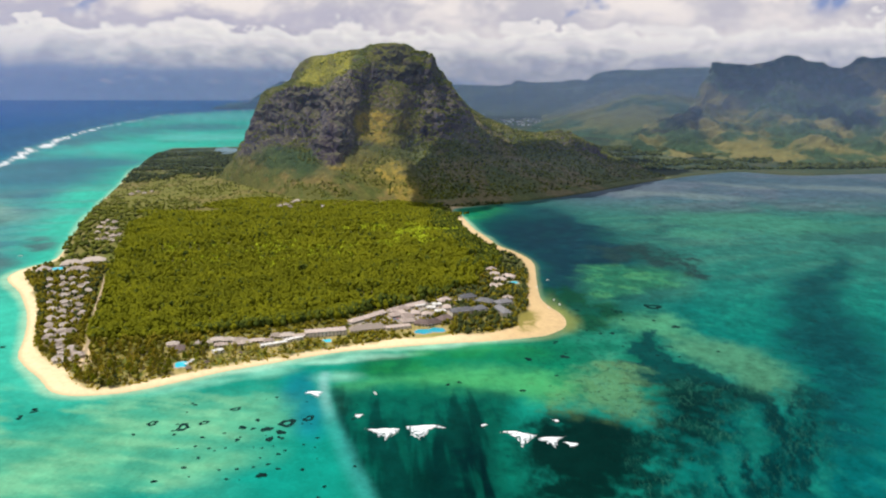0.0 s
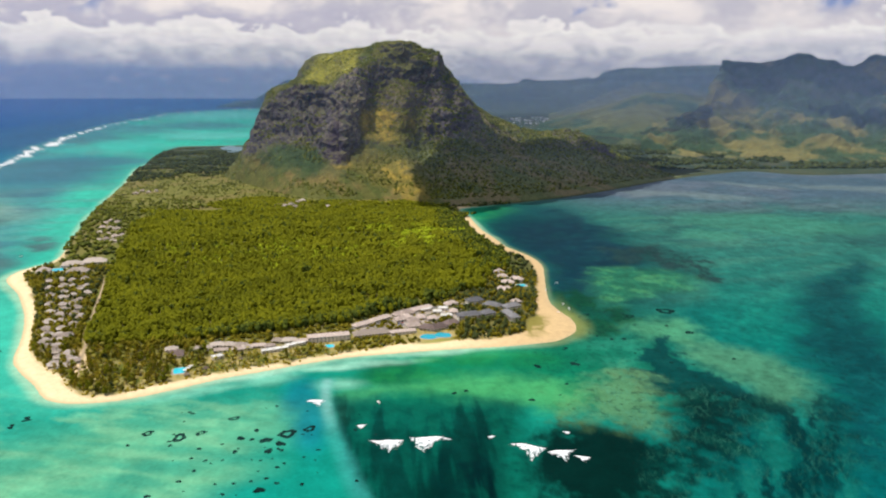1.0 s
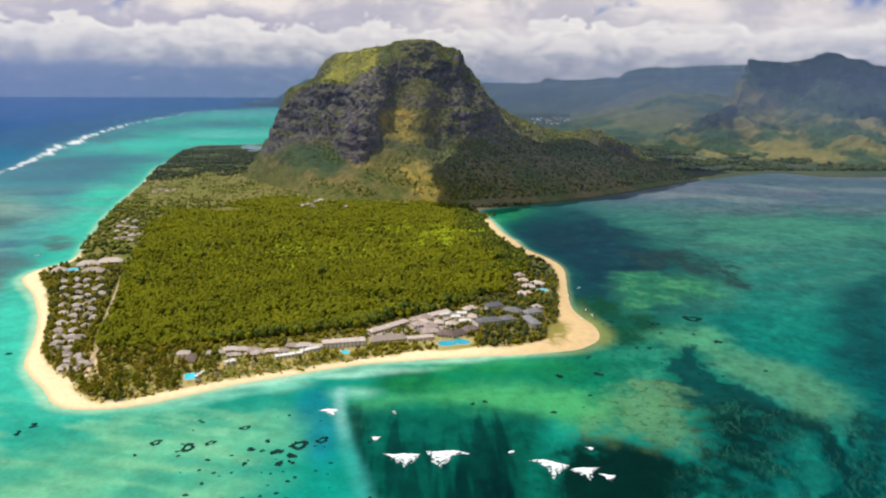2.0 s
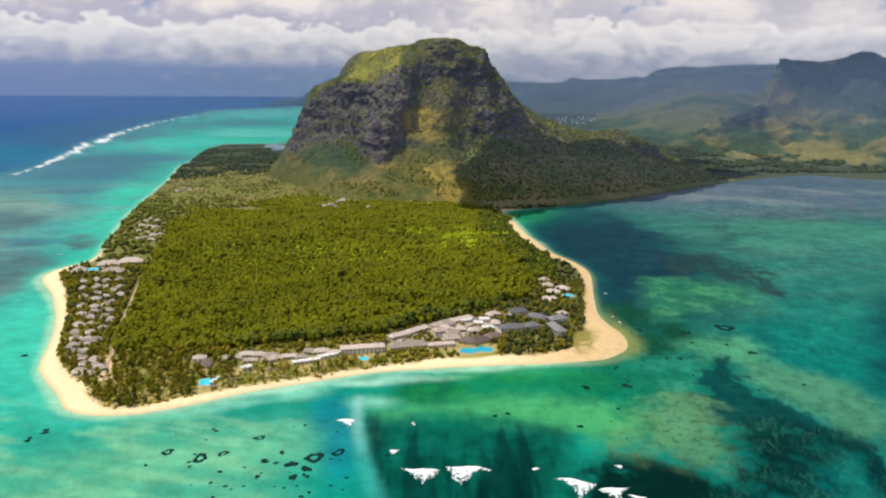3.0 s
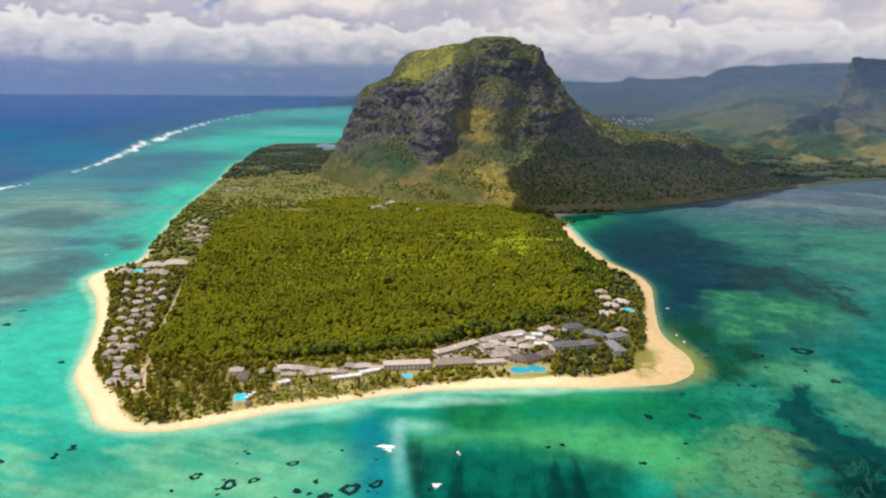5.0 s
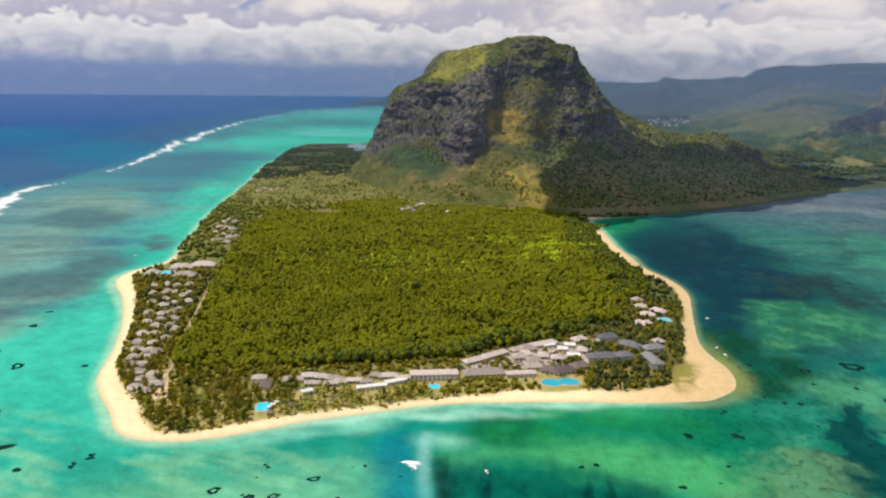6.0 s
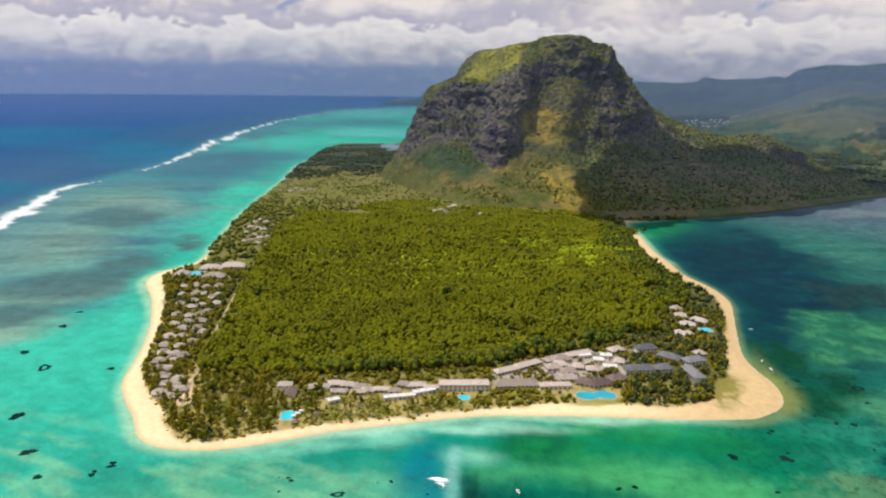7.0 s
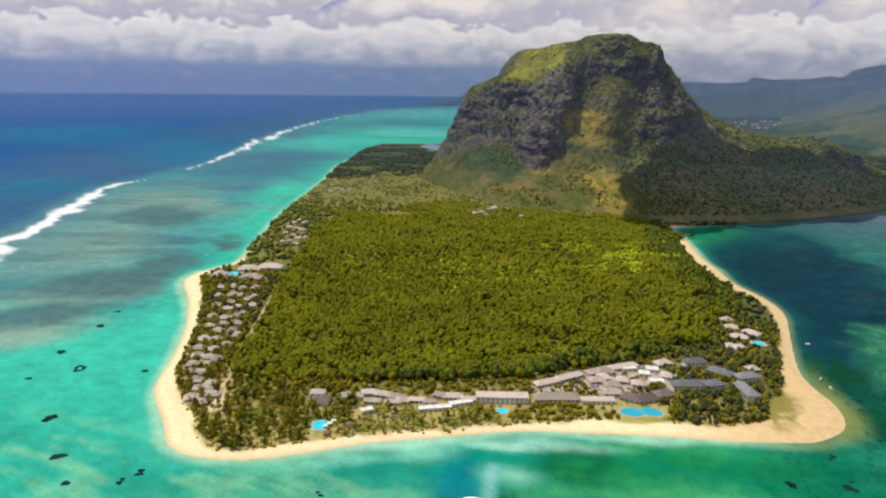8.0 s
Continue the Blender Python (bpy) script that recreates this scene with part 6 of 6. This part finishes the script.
def crown_mesh(name, seed, tall, wide, n, mat, feathery):
    """A crown of many small clumps and sprays round a leading stem."""
    rng = np.random.default_rng(seed)
    t = rng.uniform(0, 1, n) ** 0.8
    a = rng.uniform(0, 6.28, n)
    reach = wide * (0.35 + 0.75 * np.sin(np.pi * (0.18 + 0.80 * t))) * rng.uniform(0.2, 1.0, n)
    c = np.stack([reach * np.cos(a), reach * np.sin(a), tall * (0.25 + 0.72 * t)], 1)
    r = wide * (0.34 - 0.16 * t) * rng.uniform(0.7, 1.3, n)
    me = clumps(name, c, r, r * (1.3 if feathery else 0.8), 1, mat, seed, 0.55)
    return me


def tree_kit():
    kits = []
    for k in range(5):
        tall, wide = (11.5, 10.0, 9.0, 12.5, 7.5)[k], (2.6, 2.9, 3.2, 2.5, 2.6)[k]
        mat = ("casuarina", "leaf_beach", "leaf_dark", "leaf_beach", "leaf_beach")[k]
        rng = random.Random(60 + k)
        trunk = Shape().tube([(0, 0, -0.4), (0.1, 0.05, tall * 0.3), (-0.1, 0.1, tall * 0.6), (0.05, 0, tall * 0.9)], [0.32, 0.25, 0.16, 0.05])
        for q in range(7):
            a, z = rng.uniform(0, 6.28), tall * rng.uniform(0.3, 0.7)
            reach = wide * rng.uniform(0.5, 0.8)
            trunk.tube([(0, 0, z), (reach * 0.5 * math.cos(a), reach * 0.5 * math.sin(a), z + 0.7), (reach * math.cos(a), reach * math.sin(a), z + 1.6)], [0.12, 0.08, 0.03], 4)
        kits.append((trunk.mesh("trunk", "bark", True), crown_mesh("crown", 70 + k, tall, wide, 34, mat, k in (0, 3))))
    return kits


def palm_kit():
    kits = []
    for k in range(3):
        rng = random.Random(90 + k)
        tall = (8.5, 10.0, 7.0)[k]
        lean = (0.6, 1.1, -0.8)[k]
        trunk = Shape().tube([(0, 0, -0.4), (lean * 0.2, 0, tall * 0.35), (lean * 0.6, 0.1, tall * 0.7), (lean, 0.1, tall)], [0.30, 0.20, 0.17, 0.15])
        leaves = Shape()
        for q in range(17):
            a, droop, L = q * 2.4 + rng.uniform(-0.2, 0.2), rng.uniform(0.35, 1.5), rng.uniform(3.0, 3.9)
            pts = []
            for i in range(6):
                u = i / 5
                rr, zz = L * u * (1 - 0.18 * u), 1.1 * u * (1 - u) * 2.2 - droop * u * u * 1.7
                wd = (0.12, 0.62, 0.72, 0.62, 0.42, 0.05)[i]
                cx, cy = lean + rr * math.cos(a), 0.1 + rr * math.sin(a)
                nx, ny = -math.sin(a) * wd, math.cos(a) * wd
                pts += [(cx + nx, cy + ny, tall + zz - 0.35 * wd), (cx, cy, tall + zz), (cx - nx, cy - ny, tall + zz - 0.35 * wd)]
            f = []
            for i in range(5):
                f += [(i * 3, i * 3 + 1, i * 3 + 4, i * 3 + 3), (i * 3 + 1, i * 3 + 2, i * 3 + 5, i * 3 + 4)]
            leaves.add(pts, f)
        kits.append((trunk.mesh("trunk", "bark", True), leaves.mesh("crown", "palm_leaf", True)))
    return kits


def make_beach_trees():
    trees, palms = tree_kit(), palm_kit()
    tree_words = ("tall feathery casuarina on the sandy beach edge", "sunlit yellow-green tree behind the beach", "dark leafy tree in the hotel garden", "slender casuarina with ochre needles by the sand", "low bushy sea almond by the beach")
    x, y, rng = scatter(-700, 160, 660, 1180, 5.6, 25)
    v, f = signed(x, y, VEG), signed(x, y, FOREST)
    keep = (v > 1.5) & (f < 2) & clear_of_buildings(x, y, 0.5)
    track = line_distance(x, y, TRACK)[0] > 4.5
    spit = np.hypot((x - 122) / 24, (y - 900) / 40) > 1
    keep &= track & spit
    x, y, v = x[keep], y[keep], v[keep]
    order = np.argsort(y + 0.15 * v)
    x, y, v = x[order], y[order], v[order]
    garden = (x > -270) & (x < -20)
    z = ground_at(x, y)
    made = 0
    protos = {}
    taken = np.zeros(len(x), bool)
    for i in range(len(x)):
        if made >= 460:
            break
        if rng.uniform() < (0.30 if garden[i] else 0.20):
            taken[i] = True
            continue
        taken[i] = True
        palm = rng.uniform() < (0.70 if garden[i] else 0.15)
        k = int(rng.integers(0, 3)) if palm else int(rng.choice([0, 1, 3, 4, 2], p=[0.18, 0.32, 0.32, 0.14, 0.04]))
        s = float(rng.uniform(0.75, 1.15)) * (0.72 if garden[i] else 1.0)
        m = pose(float(x[i]), float(y[i]), float(z[i]), 0, 0, float(rng.uniform(0, 360)))
        key = (palm, k)
        if key not in protos:
            t = thing("palm_tree" if palm else "tree", 0, 0, 0, 0, "coconut palm with drooping green fronds in the hotel garden" if palm else tree_words[k], "palm" if palm else "tree", "palms" if palm else "beach trees")
            kit = (palms if palm else trees)[k]
            part("trunk", kit[0], "", t)
            part("crown", kit[1], "", t)
            t.matrix_basis = m @ Matrix.Diagonal((s, s, s, 1))
            protos[key] = t
        else:
            t = copy_thing(protos[key], m)
            t.scale = (s, s, s)
        made += 1
    rest = ~taken & ~(garden & (y < 900) & (rng.uniform(0, 1, len(x)) < 0.3))
    dark = rng.uniform(0, 1, len(x)) < np.where(x > 20, 0.58, np.where(y > 900, 0.38, 0.08))
    for m, mat, s in ((rest & dark, "leaf_dark", 41), (rest & ~dark, "leaf_beach", 42)):
        n = int(m.sum())
        crowns("garden_trees", x[m], y[m], z[m], np.where(garden[m], rng.uniform(3.0, 5.0, n), rng.uniform(4.5, 9.0, n)), rng.uniform(1.8, 3.4, n), rng, 1, mat, "leafy trees between the resort buildings", s)
    # shrubs along the sand
    x, y, rng = scatter(-720, 170, 655, 1180, 4.2, 27)
    v, f = signed(x, y, VEG), signed(x, y, FOREST)
    keep = (v > -1) & (f < 4) & clear_of_buildings(x, y, -1.5) & (line_distance(x, y, TRACK)[0] > 3.5) & (rng.uniform(0, 1, len(x)) < 0.55) & (np.hypot((x - 122) / 24, (y - 900) / 40) > 1)
    x, y = x[keep], y[keep]
    n = len(x)
    r = rng.uniform(0.8, 2.0, n)
    p = np.stack([x, y, ground_at(x, y) + 0.3 * r], 1)
    tagged(new("shrubs", clumps("shrubs", p, r, r * 0.8, 1, "leaf_beach", 43, 0.45)), "low ochre-green shrubs along the sand", "shrubs", kind="stuff")


TRACK = smooth_line([(-392, 722), (-402, 748), (-412, 770), (-424, 800), (-445, 850), (-468, 905), (-490, 960), (-520, 1040), (-548, 1110)], 6)


def ribbon(name, line, wide, mat, lift, label):
    t = np.gradient(line, axis=0)
    t /= np.linalg.norm(t, axis=1, keepdims=True)
    nrm = np.stack([-t[:, 1], t[:, 0]], 1)
    rows = [line + nrm * wide * q for q in (-0.5, -0.2, 0.2, 0.5)]
    p = np.concatenate([np.concatenate([r, (ground_at(r[:, 0], r[:, 1]) + lift)[:, None]], 1) for r in rows])
    ob = new(name, mesh_from(name, p, grid_faces(4, len(line)), mat, True))
    return tagged(ob, label, "road", kind="structure")


ribbon("road_track", TRACK, 3.6, "sand_track", 0.12, "pale sandy track along the wood")
ribbon("road_hotel", smooth_line([(-130, 872), (-100, 893), (-68, 925), (-40, 952), (-5, 978), (40, 1000), (70, 1040)], 6), 6.0, "asphalt", 0.12, "grey service road behind the hotel")
make_beach_trees()


# ---------------------------------------------------------------- surf and the far village
def make_whitecaps():
    for k, (x, y, r) in enumerate(WHITECAP):
        rng = random.Random(200 + k)
        s = Shape()
        r = r * 1.2
        n = 26
        v, f = [], []
        # a breaking crest: a steep lip towards the shore, a torn tail behind it
        for i in range(n + 1):
            u = i / n * 2 - 1
            lip = 0.10 * math.sin(3 * u + k) * r
            tail = r * (0.22 + 1.35 * max(0.0, 1 - 1.25 * abs(u - 0.30 * (-1) ** k))) * rng.uniform(0.6, 1.15) * (1 - u**4)
            for q, h in ((0, 0.0), (0.06, 0.9), (0.25, 0.55), (0.6, 0.25), (1.0, 0.04)):
                v.append((u * r, lip + r * 0.15 - q * tail, h * (1 - u * u) * rng.uniform(0.7, 1.2) + 0.03))
        for i in range(n):
            f += [(i * 5 + j, i * 5 + 5 + j, i * 5 + 6 + j, i * 5 + 1 + j) for j in range(4)]
        ob = new("breaking_wave", s.add(v, f).mesh("breaking_wave", "foam", True))
        ob.matrix_basis = pose(x, y, 0.0, 0, 0, rng.uniform(-15, 15))
        tagged(ob, "white foaming crest of a breaking wave", "wave", "breaking waves")


make_whitecaps()


def make_village():
    rng = np.random.default_rng(8)
    s = Shape()
    for k in range(150):
        a = math.radians(rng.normal(8.0, 1.9))
        r = rng.uniform(6300, 8200)
        w, d, h = rng.uniform(12, 26), rng.uniform(12, 26), rng.uniform(4, 9)
        x, y = CENTRE[0] + r * math.sin(a), CENTRE[1] + r * math.cos(a)
        s.box(x - w / 2, x + w / 2, y - d / 2, y + d / 2, 2, 8 + h)
    s.v = [tuple(p) for p in draw_in(np.array(s.v))]
    tagged(new("village", s.mesh("village", "village_wall")), "far pale village houses on the plain", "village", kind="stuff")


make_village()


def make_far_woods():
    """Dark woods on the plain round the head of the bay."""
    x, y, rng = scatter(560, 3000, 2560, 4000, 12.5, 51)
    d = shore_distance(x, y)
    open_land = fbm(x, y, 240, 5, 55)
    want = np.maximum(step(-d, -170, -60), step(open_land, 0.40, 0.49))
    keep = (d > 4) & (rng.uniform(0, 1, len(x)) < want) & (y > 2700 + 0.10 * x) & (np.hypot(x, y - 109) < 3900)
    x, y, d = x[keep], y[keep], d[keep]
    r = rng.uniform(5.0, 12.0, len(x))
    h = r * rng.uniform(0.55, 0.9, len(x))
    p = draw_in(np.stack([x, y, land_height(x, y, d) + 0.4 * h], 1))
    tagged(new("far_woods", clumps("far_woods", p, r, h, 1, "leaf_dark", 57, 0.4)), "dark green woods along the far shore of the bay", "woods", kind="stuff")


make_far_woods()

# ---------------------------------------------------------------- sea haze
def make_haze():
    """Curved see-through sheets, lit by the sun, whose blue colour stands in for sea haze; none at the water, densest
    at eye level.
    """
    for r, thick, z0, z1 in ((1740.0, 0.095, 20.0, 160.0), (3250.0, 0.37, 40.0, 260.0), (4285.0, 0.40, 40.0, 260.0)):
        m = bpy.data.materials.new("haze_tint_sheet")
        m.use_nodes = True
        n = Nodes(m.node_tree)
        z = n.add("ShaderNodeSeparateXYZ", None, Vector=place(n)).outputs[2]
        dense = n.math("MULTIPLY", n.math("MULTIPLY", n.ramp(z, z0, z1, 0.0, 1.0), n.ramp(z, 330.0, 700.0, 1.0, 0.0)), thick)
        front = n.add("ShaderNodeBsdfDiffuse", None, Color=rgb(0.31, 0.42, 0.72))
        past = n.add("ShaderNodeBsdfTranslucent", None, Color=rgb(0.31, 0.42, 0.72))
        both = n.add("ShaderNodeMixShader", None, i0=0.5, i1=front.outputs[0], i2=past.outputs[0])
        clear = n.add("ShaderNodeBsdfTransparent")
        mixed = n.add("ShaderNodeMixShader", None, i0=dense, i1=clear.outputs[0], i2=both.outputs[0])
        n.add("ShaderNodeOutputMaterial", None, Surface=mixed.outputs[0])
        MATS["haze_tint_sheet"] = m
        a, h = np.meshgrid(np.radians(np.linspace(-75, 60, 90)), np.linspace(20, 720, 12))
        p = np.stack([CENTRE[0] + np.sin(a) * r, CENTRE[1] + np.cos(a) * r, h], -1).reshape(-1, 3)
        ob = new("backdrop_haze", mesh_from("backdrop_haze", p, grid_faces(12, 90), "haze_tint_sheet", True))
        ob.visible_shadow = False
        tagged(ob, "see-through blue sheet standing in for sea haze before the far coast", "haze", kind="structure")


make_haze()


# ---------------------------------------------------------------- cumulus overhead
material("cloud", 1.0, spec=0.0)[2].inputs["Base Color"].default_value = rgb(0.90, 0.90, 0.92)


def cumulus(name, ring, base, seed, lump=50.0):
    """A fair-weather cloud with a flat base, added out of view up the sun's rays so that its shade fills the ring."""
    ring = np.array(ring, float)
    lo, hi = ring.min(0), ring.max(0)
    x, y = np.meshgrid(np.arange(lo[0], hi[0], lump), np.arange(lo[1], hi[1], lump))
    rng = np.random.default_rng(seed)
    x, y = x.ravel() + rng.uniform(-0.25, 0.25, x.size) * lump, y.ravel() + rng.uniform(-0.25, 0.25, y.size) * lump
    d = signed(x, y, ring)
    keep = d > lump * 0.6
    x, y, d = x[keep], y[keep], d[keep]
    r = lump * rng.uniform(0.70, 0.95, len(x)) + np.minimum(d * 0.15, lump * 0.5)
    c = np.stack([x + SUN_TO.x / SUN_TO.z * base, y + SUN_TO.y / SUN_TO.z * base, np.full(len(x), base) + 0.3 * r + np.minimum(d, 3 * lump) * 0.25], 1)
    me = clumps(name, c, r, r * 0.75, 2, "cloud", seed, 0.16)
    co = np.empty(len(me.vertices) * 3, np.float32)
    me.vertices.foreach_get("co", co)
    co = co.reshape(-1, 3)
    co[:, 2] = np.maximum(co[:, 2], base - 4 + 8 * fbm(co[:, 0], co[:, 1], 60, 3, seed))
    me.vertices.foreach_set("co", co.ravel())
    me.update()
    return tagged(new(name, me), "white fair-weather cumulus cloud out of view, placed to shade the land", "cloud", kind="structure")


# outlines of the shade on the ground that the unseen clouds are placed to cast
SHADE_RINGS = [
    [(-92, 1850), (-84, 2031), (-40, 2172), (45, 2296), (115, 2335), (200, 2415), (310, 2550), (520, 2720), (720, 2840), (1000, 2800), (740, 2440), (465, 2085), (270, 1955), (130, 1850), (50, 1775), (0, 1765)],
    [(640, 3250), (860, 3170), (930, 2990), (850, 2915), (700, 3050)],
]
for k, ring in enumerate(SHADE_RINGS):
    cumulus("cloud", ring, 1150.0, 300 + k, 44.0)
FAR_SHADE_RINGS = [
    [(1590, 3925), (1660, 4080), (2400, 3720), (2720, 3420), (2600, 3290), (2268, 3520), (2125, 3680), (1935, 3775), (1755, 3850)],
    [(1880, 3745), (2024, 3640), (2160, 3430), (2110, 3370), (1985, 3540), (1890, 3670)],
    [(1250, 4080), (1420, 4010), (1480, 3880), (1380, 3800), (1230, 3900)],
]
for k, ring in enumerate(FAR_SHADE_RINGS):
    cumulus("cloud", ring, 1150.0, 320 + k, 30.0)
